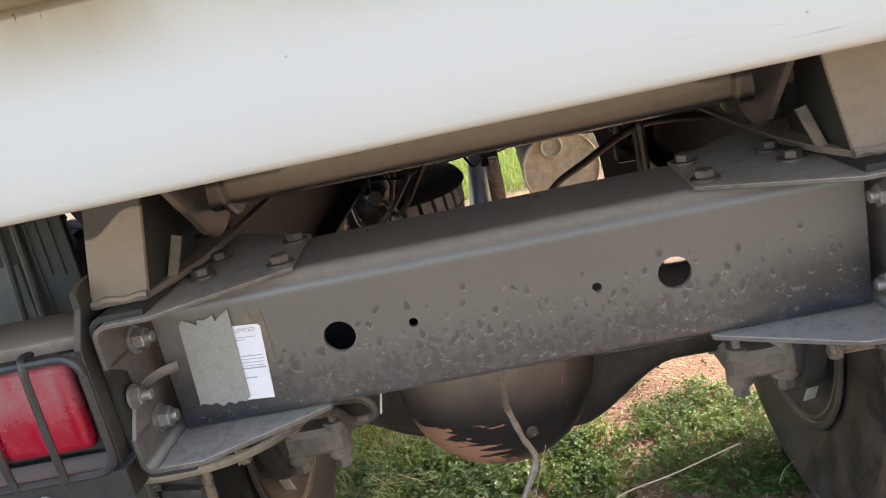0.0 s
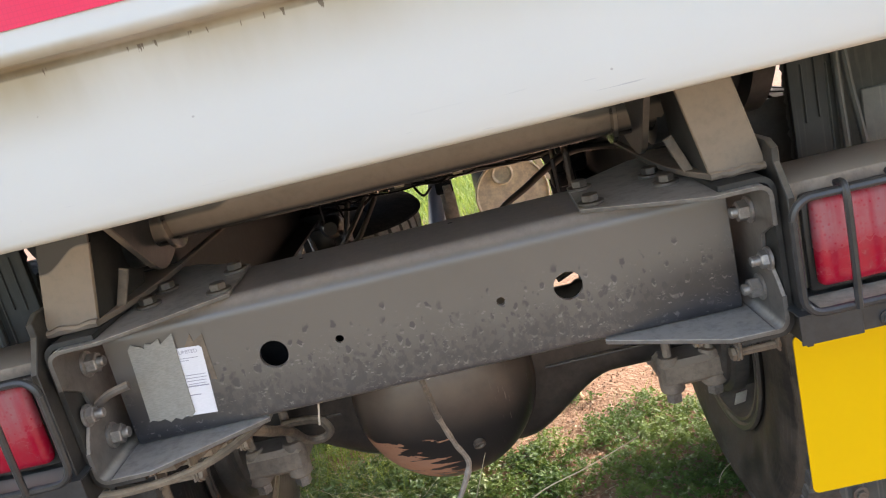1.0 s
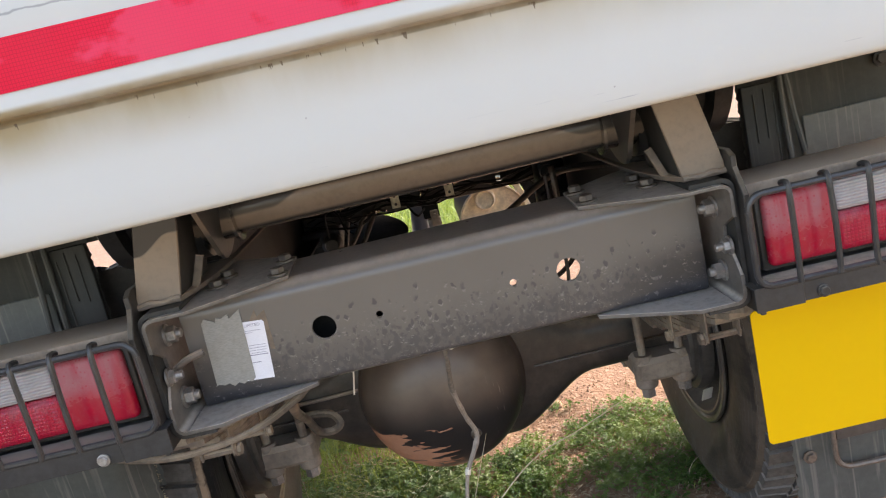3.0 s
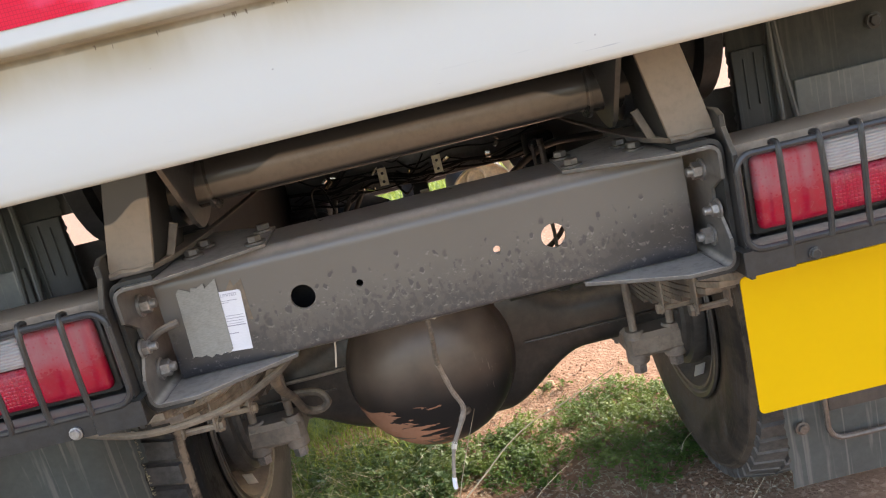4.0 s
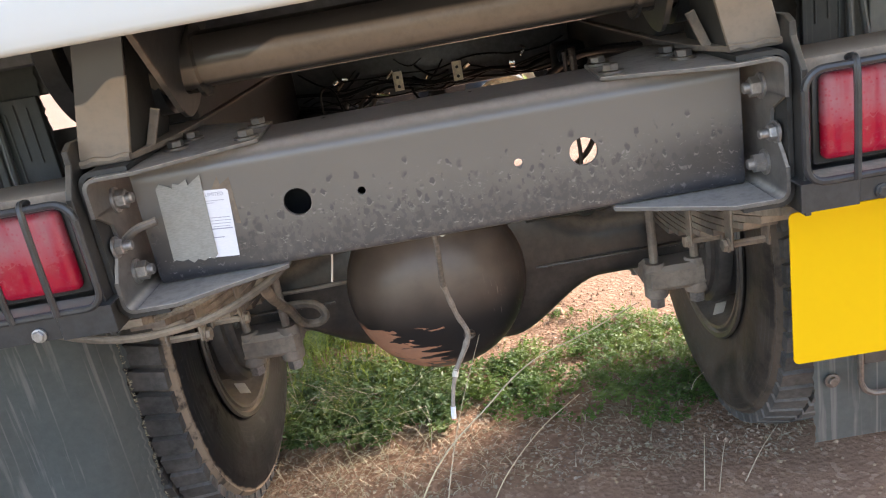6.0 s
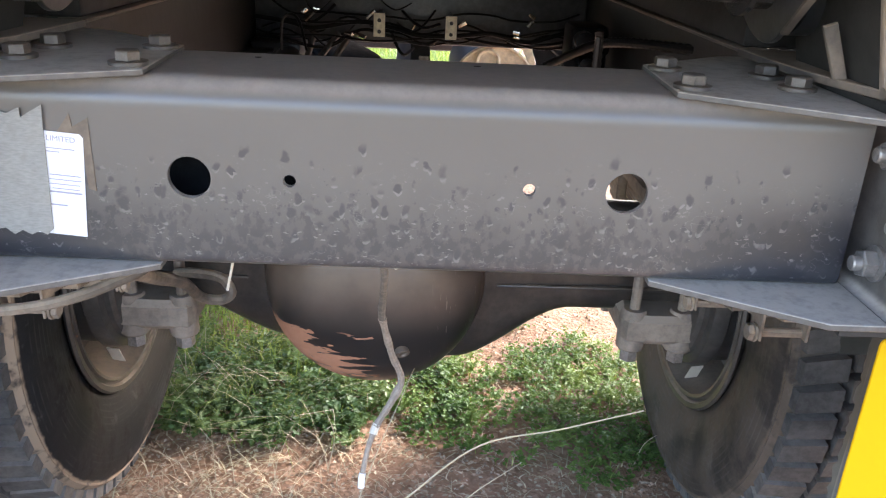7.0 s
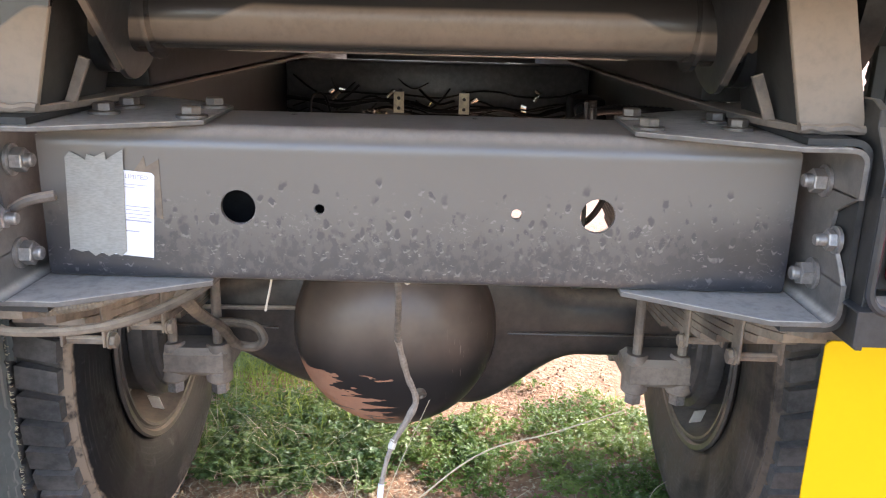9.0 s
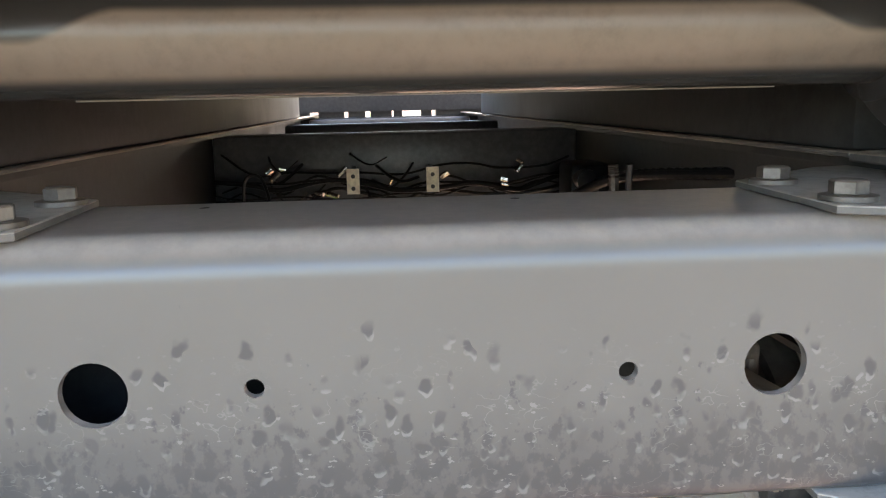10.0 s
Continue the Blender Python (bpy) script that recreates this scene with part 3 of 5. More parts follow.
def sheet(bm, xs, profile):
    """An open sheet: the (y, z) profile drawn out over the x stations."""
    rows = [[bm.verts.new((x, y, z)) for x in xs] for y, z in profile]
    for a, b in zip(rows, rows[1:]):
        for i in range(len(xs) - 1):
            bm.faces.new((a[i], a[i + 1], b[i + 1], b[i]))
    return bm


def arc(cy, cz, r, a0, a1, n):
    return [(cy + r * math.cos(radians(a0 + (a1 - a0) * k / n)), cz + r * math.sin(radians(a0 + (a1 - a0) * k / n))) for k in range(n + 1)]


def holed(bm, xs, u0, u1, holes, place, n=24):
    """A flat strip over the stations xs from u0 to u1 with round holes (x, u, r); each hole has the two stations next to it to itself."""
    for a, b in zip(xs, xs[1:]):
        hole = [h for h in holes if a < h[0] < b]
        corner = lambda x, u: bm.verts.new(place(x, u))
        if not hole:
            bm.faces.new([corner(a, u0), corner(b, u0), corner(b, u1), corner(a, u1)])
            continue
        x, u, r = hole[0]
        half = (b - a) / 2
        for lo, hi in ((u0, u - half), (u + half, u1)):
            bm.faces.new([corner(a, lo), corner(b, lo), corner(b, hi), corner(a, hi)])
        inner, outer = [], []
        for k in range(n):
            t = 2 * math.pi * (k + 0.5) / n
            c, s = math.cos(t), math.sin(t)
            f = half / max(abs(c), abs(s))
            inner.append(corner(x + r * c, u + r * s))
            outer.append(corner(x + f * c, u + f * s))
        for k in range(n):
            bm.faces.new((inner[k], outer[k], outer[(k + 1) % n], inner[(k + 1) % n]))
        for k in range(n // 8, n, n // 4):  # close the four corners of the square
            p, q = outer[k - 1].co, outer[k].co
            cx = x + half * (1 if (p[0] + q[0]) / 2 > x else -1)
            mid = ((k + 0.0) * 2 * math.pi / n)
            cu = u + half * (1 if math.sin(mid) > 0 else -1)
            bm.faces.new((outer[k - 1], corner(cx, cu), outer[k]))
    return bm


# ---- truck ----
truck = tagged(new("truck"), "white tipper truck seen from behind, dusty black chassis", "truck")

# rear crossmember: a pressed channel with two large and two small holes
HOLES = [(-0.187, 0.915, 0.0182), (-0.1025, 0.915, 0.0054), (0.1025, 0.915, 0.0054), (0.187, 0.915, 0.0182)]
TOP_HOLES = [(-0.150, 0.128, 0.0035), (0.060, 0.128, 0.0035)]
xs = [-0.390, -0.33, -0.26]
for hx, _, hr in sorted(HOLES + TOP_HOLES):
    xs += [hx - max(hr * 1.25, 0.008), hx + max(hr * 1.25, 0.008)]
xs += [0.26, 0.33, 0.390]
xs = sorted(xs)
bm = bmesh.new()
for d in (0.0, 0.006):  # outer and inner skin
    sheet(bm, xs, [(0.15, 0.834 + d), (0.02, 0.834 + d)] + arc(0.012, 0.844, 0.010 - d, -90, -180, 4)[1:] + [(0.002 + d, 0.85)])
    holed(bm, xs, 0.85, 0.972, HOLES, lambda x, u: (x, 0.002 + d, u))
    sheet(bm, xs, [(0.002 + d, 0.972)] + arc(0.025, 0.975, 0.023 - d, 180, 90, 8) + [(0.04, 0.998 - d)])
    holed(bm, xs, 0.04, 0.152, TOP_HOLES, lambda x, u: (x, u, 0.998 - d), 16)
bmesh.ops.remove_doubles(bm, verts=bm.verts, dist=0.0003)
for hx, hz, hr in HOLES:
    ring = [(hx + hr * math.cos(t * math.pi / 12), hz + hr * math.sin(t * math.pi / 12)) for t in range(24)]
    a, b = [[bm.verts.new((x, y, z)) for x, z in ring] for y in (0.002, 0.008)]
    for k in range(24):
        bm.faces.new((a[k], b[k], b[(k + 1) % 24], a[(k + 1) % 24]))
for y, z0, z1 in ((0.152, 0.992, 0.998), (0.15, 0.834, 0.840)):
    bm.faces.new([bm.verts.new(p) for p in ((0.39, y, z0), (-0.39, y, z0), (-0.39, y, z1), (0.39, y, z1))])
for x in (-0.39, 0.39):
    box(bm, x - 0.0005, x + 0.0005, 0.0025, 0.0075, 0.845, 0.985)
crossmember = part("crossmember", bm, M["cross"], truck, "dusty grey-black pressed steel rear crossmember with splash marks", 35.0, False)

# label and grey cloth tape on the crossmember
turn_label = Matrix.Translation((-0.2905, 0.0015, 0.9045)) @ Matrix.Rotation(radians(4.5), 4, 'Y')
bm = bmesh.new()
w, h, c = 0.0158, 0.0455, 0.003
prism(bm, [(-w - 0.03, -h), (w, -h), (w, h - c), (w - c, h), (-w - 0.03, h)], 1, 0.0, -0.0007)
bmesh.ops.transform(bm, matrix=turn_label, verts=bm.verts)
sticker = part("sticker", bm, M["label"], truck, "white printed paper label partly under grey tape")
bm = bmesh.new()
top = [(-0.048, 0.0535), (-0.0424, 0.060), (-0.034, 0.0565), (-0.0266, 0.0530), (-0.0248, 0.0515), (-0.0225, 0.0585), (-0.0142, 0.0560), (-0.0022, 0.0620), (-0.0009, 0.0535), (0.0072, 0.0590), (0.0185, 0.0660)]
low = [(0.019, -0.050), (0.013, -0.056), (0.006, -0.053), (-0.002, -0.057), (-0.010, -0.053), (-0.018, -0.058), (-0.026, -0.052), (-0.034, -0.054), (-0.044, -0.051), (-0.0475, -0.053)]
prism(bm, [(x * 0.89, z * 0.93) for x, z in top + low], 1, -0.0006, -0.0016)
bmesh.ops.transform(bm, matrix=Matrix.Translation((-0.3205, 0.0005, 0.912)) @ Matrix.Rotation(radians(2.5), 4, 'Y'), verts=bm.verts)
part("cloth_tape", bm, M["tape_silver"], truck, "torn grey cloth tape with ragged ends")
bm = bmesh.new()
prism(bm, [(-0.294, 0.948), (-0.281, 0.966), (-0.2795, 0.955), (-0.266, 0.963), (-0.2655, 0.900), (-0.272, 0.902), (-0.273, 0.947)], 1, 0.0018, 0.0010)
part("glue_mark", bm, M["residue"], truck, "brown glue mark left by torn tape")
text = bpy.data.curves.new("lettering", 'FONT')
text.body, text.size, text.extrude = "LIMITED", 0.0066, 0.0001
text.materials.append(M["ink"])
word = new("lettering", text)
word.parent = sticker
word.matrix_local = turn_label @ pose(-0.0145, -0.0009, 0.0375, 90, 0, 0)
for zz, x0, x1, hh in ((0.031, -0.021, 0.012, 0.0012), (0.028, -0.021, -0.006, 0.0012), (0.008, -0.018, 0.018, 0.0014), (0.004, -0.019, 0.019, 0.0012), (0.000, -0.019, 0.017, 0.0012),
                       (-0.004, -0.016, 0.016, 0.0012), (-0.0075, -0.019, 0.019, 0.0026), (-0.019, -0.020, 0.001, 0.0022)):
    bm = bmesh.new()
    box(bm, x0 * 0.7, x1 * 0.7, -0.0012, -0.0007, zz, zz + hh * 0.5)
    bmesh.ops.transform(bm, matrix=turn_label, verts=bm.verts)
    part("print_line", bm, M["ink"], sticker)


def chassis_side(s):
    """One side of the frame's rear end: rail, inner gusset bracket, outer plate, bolts."""
    # rail: a C channel open to the middle
    bm = bmesh.new()
    t, xo, z0, z1, fl = 0.0065, 0.425, 0.8192, 1.0105, 0.362
    out = [(fl, z1)] + arc(xo - 0.018, z1 - 0.018, 0.018, 90, 0, 5) + arc(xo - 0.018, z0 + 0.018, 0.018, 0, -90, 5) + [(fl, z0)]
    inn = [(fl, z0 + t)] + arc(xo - 0.018, z0 + 0.018, 0.018 - t, -90, 0, 5) + arc(xo - 0.018, z1 - 0.018, 0.018 - t, 0, 90, 5) + [(fl, z1 - t)]
    ring = [(s * x, z) for x, z in out + inn]
    prism(bm, ring, 1, -0.066, 4.6)
    rail = part("chassis_rail", bm, M["under"], truck)
    # gusset bracket nested in the rail, its flanges tapering along the crossmember
    bm = bmesh.new()
    plan_top = [(0.219, 0.006), (0.355, -0.076), (0.400, -0.076), (0.400, 0.25), (0.33, 0.235), (0.226, 0.150)]
    prism(bm, [(s * x, y) for x, y in plan_top], 2, 0.9985, 1.0035, 0.0008)
    plan_low = [(0.219, 0.006), (0.350, -0.072), (0.400, -0.072), (0.400, 0.20), (0.30, 0.17), (0.222, 0.09)]
    prism(bm, [(s * x, y) for x, y in plan_low], 2, 0.8265, 0.8325, 0.0008)
    x0, x1 = 0.400, 0.4175
    prof = [(x0, 1.0035)] + arc(x0 + 0.0025, 0.9885, 0.015, 90, 0, 4) + [(x1, 0.955), (x1 - 0.005, 0.955)] + arc(x0 + 0.0025, 0.9885, 0.010, 0, 90, 4) + [(x0, 0.9985)]
    prism(bm, [(s * x, z) for x, z in prof], 1, -0.076, 0.22)
    prof = [(x0, 0.8265)] + arc(x0 + 0.0025, 0.8415, 0.015, -90, 0, 4) + [(x1, 0.87), (x1 - 0.005, 0.87)] + arc(x0 + 0.0025, 0.8415, 0.010, 0, -90, 4) + [(x0, 0.8325)]
    prism(bm, [(s * x, z) for x, z in prof], 1, -0.072, 0.22)
    # scalloped web between the two flanges
    web = [(-0.076, 0.957), (-0.052, 0.945), (-0.034, 0.935), (-0.030, 0.915), (-0.045, 0.902), (-0.060, 0.885), (-0.072, 0.868), (0.22, 0.868), (0.22, 0.957)]
    prism(bm, web, 0, s * 0.4125, s * 0.4175, 0.0006)
    gus = part("gusset_bracket", bm, M["gusset"], truck, "bent grey steel gusset bracket with tapered flanges")
    for x, y in ((0.237, 0.026), (0.240, 0.122), (0.333, 0.038), (0.330, 0.100)):
        bolt((s * x, y, 1.0037), (0, 0, 1), gus, r=0.0098, h=0.009, washer=0.0162, turn=random.random())
    for y, z, k in ((-0.009, 0.961, 0.012), (-0.012, 0.864, 0.012)):
        bolt((s * 0.412, y, z), (-s, 0, 0), gus, r=0.0115, h=0.013, washer=0.0165, stud=0.006, name="nut", mat="zinc", turn=random.random())
    bolt((s * 0.414, -0.046, 0.909), (-s, 0, 0), gus, r=0.0098, h=0.009, washer=0.014, stud=0.009, name="nut", mat="zinc", turn=random.random())
    # flat plate bolted to the outside of the rail
    bm = bmesh.new()
    edge = [(-0.088, 0.81), (-0.088, 0.985), (-0.062, 1.022), (-0.062, 1.038), (-0.045, 1.046), (0.24, 1.046), (0.24, 0.81)]
    prism(bm, edge, 0, s * 0.4265, s * 0.4345, 0.001)
    part("side_plate", bm, M["black"], truck)
    return rail


for s in (-1, 1):
    chassis_side(s)


def hinge_bracket(s):
    """A welded post that carries the tipping hinge."""
    bm = bmesh.new()
    lo, hi, zb, zt = (0.366, 0.4305), (0.322, 0.385), 1.0125, 1.203
    y0, y1, t = -0.036, 0.12, 0.006
    def slab(xa0, xa1, xb0, xb1, ya, yb):
        v = [bm.verts.new(p) for p in ((s * xa0, ya, zb), (s * xa1, ya, zb), (s * xa1, yb, zb), (s * xa0, yb, zb), (s * xb0, ya, zt), (s * xb1, ya, zt), (s * xb1, yb, zt), (s * xb0, yb, zt))]
        for f in ((0, 1, 2, 3), (7, 6, 5, 4), (0, 4, 5, 1), (1, 5, 6, 2), (2, 6, 7, 3), (3, 7, 4, 0)):
            bm.faces.new([v[i] for i in f])
    slab(lo[0], lo[1], hi[0], hi[1], y0, y0 + t)
    bmesh.ops.bevel(bm, geom=bm.edges[:], offset=0.0012, segments=1, profile=0.5, affect='EDGES')
    ob = part("hinge_post", bm, M["post"], truck, "hinge post under thick tan road dust")
    for d in (0.0, lo[1] - lo[0] - t):
        bm = bmesh.new()
        slab(lo[0] + d, lo[0] + d + t, hi[0] + d, hi[0] + d + t, y0 + t, y1)
        part("post_web", bm, M["under"], ob)
    # foot plate and weld bead
    bm = bmesh.new()
    prism(bm, [(s * 0.366, -0.038), (s * 0.432, -0.040), (s * 0.432, 0.19), (s * 0.335, 0.19), (s * 0.3375, 0.12), (s * 0.342, 0.06), (s * 0.352, 0.012)], 2, 1.0112, 1.0185, 0.001)
    part("foot_plate", bm, M["bracket"], truck)
    bm = bmesh.new()
    box(bm, s * 0.335, s * 0.365, 0.191, 4.5, 1.0145, 1.0185, 0.001)
    part("flange_lip", bm, M["bracket"], truck)
    bm = bmesh.new()
    tube(bm, [(s * (0.364 + 0.0113 * i), -0.0385, 1.0165 + 0.0012 * math.sin(i * 2.1)) for i in range(7)], 0.0045, 7, 8, wob=0.5)
    part("weld_bead", bm, M["bracket"], ob)
    # stiffening strip on the inner side
    bm = bmesh.new()
    prism(bm, [(s * 0.350, 1.0175), (s * 0.362, 1.0175), (s * 0.343, 1.064), (s * 0.332, 1.060)], 1, 0.012, 0.018, 0.001)
    part("stiffener", bm, M["bracket"], ob)
    # cheek plates that carry the hinge tube
    bm = bmesh.new()
    low = arc(0.095, 1.100, 0.064, 236, 340, 14)
    prism(bm, low + [(0.21, 1.203), (-0.190, 1.203)], 0, s * 0.3175, s * 0.3235, 0.0008)
    for v in bm.verts:
        v.co.x -= s * 0.21 * (v.co.z - 1.04)
    cheek = part("cheek_plate", bm, M["tube"], truck, "black hinge plate with a dusty tan edge")
    bm = bmesh.new()
    prism(bm, [(-0.1845, 1.200), (0.0545, 1.0500), (0.0530, 1.0480), (-0.1865, 1.1980)], 0, s * 0.3170, s * 0.3240)
    for v in bm.verts:
        v.co.x -= s * 0.21 * (v.co.z - 1.04)
    part("dusty_edge", bm, M["bracket"], cheek)
    bm = bmesh.new()
    lathe(bm, [(s * 0.338, 0.050), (s * 0.340, 0.058), (s * 0.362, 0.058), (s * 0.364, 0.050)], 0, (0, 0.110, 1.10), 36)
    part("hinge_boss", bm, M["rail"], truck)
    bm = bmesh.new()
    lathe(bm, [(s * 0.2845, 0.0375), (s * 0.286, 0.0485), (s * 0.291, 0.0485), (s * 0.293, 0.0415), (s * 0.318, 0.0415), (s * 0.345, 0.045), (s * 0.360, 0.040)], 0, (0, 0.092, 1.107), 40)
    part("hinge_collar", bm, M["spray_tube"], truck)


for s in (-1, 1):
    hinge_bracket(s)
bm = bmesh.new()
lathe(bm, [(-0.31, 0.037), (0.31, 0.037)], 0, (0, 0.092, 1.107), 56)
hinge_tube = part("hinge_tube", bm, M["spray_tube"], truck, "dusty steel hinge tube across the frame")
# thin strip added for the line of light under the tube
bm = bmesh.new()
box(bm, -0.215, 0.225, 0.097, 0.103, 1.0690, 1.0699)
part("light_line", bm, M["steel"], hinge_tube, "thin steel strip standing for a line of light")

# tipper body: rear sill pressed from one sheet, floor, sides and bearers
bm = bmesh.new()
prof = [(-0.255, 1.164), (-0.292, 1.157)] + arc(-0.302, 1.164, 0.008, -75, -170, 4) + [(-0.3115, 1.20), (-0.3165, 1.283)]
prof += arc(-0.3225, 1.2835, 0.006, 10, 80, 3) + [(-0.338, 1.2905)] + arc(-0.339, 1.2985, 0.0085, -90, -190, 6) + [(-0.3475, 1.312), (-0.3475, 1.365), (-0.349, 1.372), (-0.349, 1.62)]
sheet(bm, [-1.16, -0.6, -0.3, 0, 0.3, 0.6, 1.16], prof)
sill = part("rear_sill", bm, M["white"], truck, "white painted pressed steel sill of the tipper body", 50)
sill.location.z = -0.0025
thick = sill.modifiers.new("thickness", 'SOLIDIFY')
thick.thickness, thick.offset = 0.004, -1.0
bm = bmesh.new()
prism(bm, [(-1.15, 1.310), (1.15, 1.310), (1.15, 1.360), (-1.15, 1.360)], 1, -0.3482, -0.3492)
part("reflective_tape", bm, M["tape"], truck, "red honeycomb reflective tape")
bm = bmesh.new()
box(bm, -1.15, 1.15, -0.25, 2.68, 1.205, 1.213)
floor_plate = part("body_floor", bm, M["enamel"], truck)
for k in range(5):
    y = 0.28 + 0.42 * k
    bm = bmesh.new()
    box(bm, -1.12, 1.12, y, y + 0.06, 1.135, 1.205, 0.004)
    part("floor_bearer", bm, M["enamel"], floor_plate)
for s in (-1, 1):
    bm = bmesh.new()
    box(bm, s * 1.15, s * 1.156, -0.30, 2.68, 1.16, 1.62)
    part("body_side", bm, M["white"], truck)
    bm = bmesh.new()
    box(bm, s * 0.340, s * 0.424, 0.195, 2.62, 1.0187, 1.134, 0.006, 2)
    part("subframe_rail", bm, M["under"], truck)
bm = bmesh.new()
box(bm, -1.15, 1.15, 2.68, 2.686, 1.16, 1.62)
part("body_front", bm, M["white"], truck)


# rear lamp carriers
def lamp_carrier(s):
    bm = bmesh.new()
    box(bm, s * 0.437, s * 1.05, -0.052, 0.055, 0.862, 0.992, 0.006, 2)
    bar = part("lamp_beam", bm, M["tan"], truck, "box beam with a layer of tan dust on top")
    bm = bmesh.new()
    prism(bm, [(-0.100, 0.8215), (-0.100, 0.852), (0.05, 0.852), (0.05, 0.848), (-0.096, 0.848), (-0.096, 0.8215)], 0, s * 0.484, s * 1.05, 0.0008)
    ledge = part("guard_rail", bm, M["rail"], truck)
    bm = bmesh.new()
    prism(bm, [(-0.1025, 0.8195), (-0.1025, 0.8545), (0.05, 0.8545), (0.05, 0.8525), (-0.1005, 0.8525), (-0.1005, 0.8195)], 0, s * 0.416, s * 0.485, 0.0006)
    part("end_piece", bm, M["rail"], ledge)
    bolt((s * 0.5125, -0.1003, 0.8305), (0, -1, 0), ledge, r=0.0068, h=0.004, washer=0.009, mat="zinc" if s < 0 else "black")
    # dust lying on the ledge under the lamp, the right side coloured as lit
    bm = bmesh.new()
    box(bm, s * 0.445, s * 1.04, -0.0985, -0.054, 0.8523, 0.8552, 0.0008)
    part("dust_layer", bm, M["lit_dust" if s > 0 else "tan"], ledge, "tan dust settled on the ledge, lit cream on the right")
    # lamp
    bm = bmesh.new()
    box(bm, s * 0.450, s * 0.835, -0.060, -0.0525, 0.862, 0.978, 0.006, 2)
    lamp = part("tail_lamp", bm, M["wire"], truck, "rectangular red tail lamp behind a wire guard")
    def lens_block(name, a, b, z0, z1, mat, front=-0.079):
        bm = bmesh.new()
        box(bm, s * a, s * b, front, -0.0585, z0, z1, 0.010, 4)
        return part(name, bm, M[mat], lamp)
    lens_block("red_lens", 0.455, 0.556, 0.8705, 0.974, "red")
    lens_block("clear_lens", 0.5563, 0.676, 0.9285, 0.974, "clear", -0.078)
    lens_block("reflector", 0.5563, 0.676, 0.8705, 0.928, "red_comb", -0.0785)
    lens_block("red_lens", 0.6763, 0.83, 0.8705, 0.974, "red")
    # wire guard: a rounded hoop and upright bars
    bm = bmesh.new()
    y, a, b, z0, z1, r = -0.1025, 0.4235, 0.858, 0.8545, 0.986, 0.022
    loop = []
    for cx, cz, t0 in ((a + r, z1 - r, 180), (b - r, z1 - r, 90), (b - r, z0 + r, 0), (a + r, z0 + r, -90)):
        loop += [(s * (cx + r * math.cos(radians(t0 - 15 * k))), y, cz + r * math.sin(radians(t0 - 15 * k))) for k in range(7)]
    tube(bm, loop + loop[:1], 0.0048, 8, 0)
    guard = part("lamp_guard", bm, M["rail"], truck, "black rod guard over the tail lamp")
    for i in range(7):
        x = 0.4805 + 0.0553 * i
        bm = bmesh.new()
        x2 = x + 0.002 * math.sin(i * 2.3)
        tube(bm, [(s * x, -0.085, 0.990), (s * x, -0.0965, 0.9925), (s * x, -0.106, 0.984), (s * x2, -0.108, 0.92), (s * x2, -0.107, 0.868), (s * x, -0.1065, 0.852)], 0.0043, 7, 5)
        part("guard_bar", bm, M["rail"], guard)


for s in (-1, 1):
    lamp_carrier(s)

# yellow plate
bm = bmesh.new()
r = 0.008
out = []
for cx, cz, t0 in ((0.8 - r, 0.785 - r, 0), (0.443 + r, 0.785 - r, 90), (0.443 + r, 0.561 + r, 180), (0.8 - r, 0.561 + r, 270)):
    out += [(cx + r * math.cos(radians(t0 + 18 * k)), cz + r * math.sin(radians(t0 + 18 * k))) for k in range(6)]
prism(bm, out, 1, -0.003, 0.0, 0.0005)
plate = part("yellow_plate", bm, M["yellow"], truck, "plain yellow painted metal plate")
for x in (0.53, 0.70):
    bm = bmesh.new()
    box(bm, x, x + 0.03, 0.001, 0.006, 0.70, 0.865)
    part("plate_stay", bm, M["black"], plate)

# ---- axle ----
AX_Y, AX_Z, DIFF_X = 0.86, 0.48, -0.07
bm = bmesh.new()
rings = []
stations = [-0.60 + 1.2 * i / 60 for i in range(61)]
for x in stations:
    d = abs(x - DIFF_X)
    k = max(0.0, min(1.0, (0.40 - d) / 0.24))
    k = k * k * (3 - 2 * k)
    hz = 0.076 + (0.088 if x < DIFF_X else 0.126) * k
    hy = 0.066 + 0.012 * k
    ring = []
    for j in range(28):
        t = 2 * math.pi * j / 28
        c, q = math.cos(t), math.sin(t)
        e = 0.62
        ring.append(bm.verts.new((x, AX_Y + hy * math.copysign(abs(c) ** e, c), AX_Z + hz * math.copysign(abs(q) ** e, q))))
    rings.append(ring)
for a, b in zip(rings, rings[1:]):
    for j in range(28):
        bm.faces.new((a[j], a[(j + 1) % 28], b[(j + 1) % 28], b[j]))
bm.faces.new(rings[0])
bm.faces.new(rings[-1])
axle = part("axle_housing", bm, M["axle"], truck, "black banjo axle housing", 50)
for a, b in ((-0.58, -0.32), (0.17, 0.58)):
    bm = bmesh.new()
    box(bm, a, b, AX_Y - 0.078, AX_Y - 0.060, 0.4645, 0.4705, 0.0025, 2)
    part("weld_seam", bm, M["axle"], axle)
bm = bmesh.new()
dome = [(-0.060, 0.216), (-0.090, 0.214), (-0.096, 0.211)]
dome += [(-0.096 - 0.128 * math.sin(radians(a)), 0.209 * math.cos(radians(a)) ** 0.85) for a in range(5, 86, 5)] + [(-0.2245, 0.004)]
lathe(bm, dome, 1, (DIFF_X, AX_Y, AX_Z), 72)
cover = part("axle_cover", bm, M["diff"], truck, "domed black axle cover with paint torn to bare rust", 50)
bm = bmesh.new()
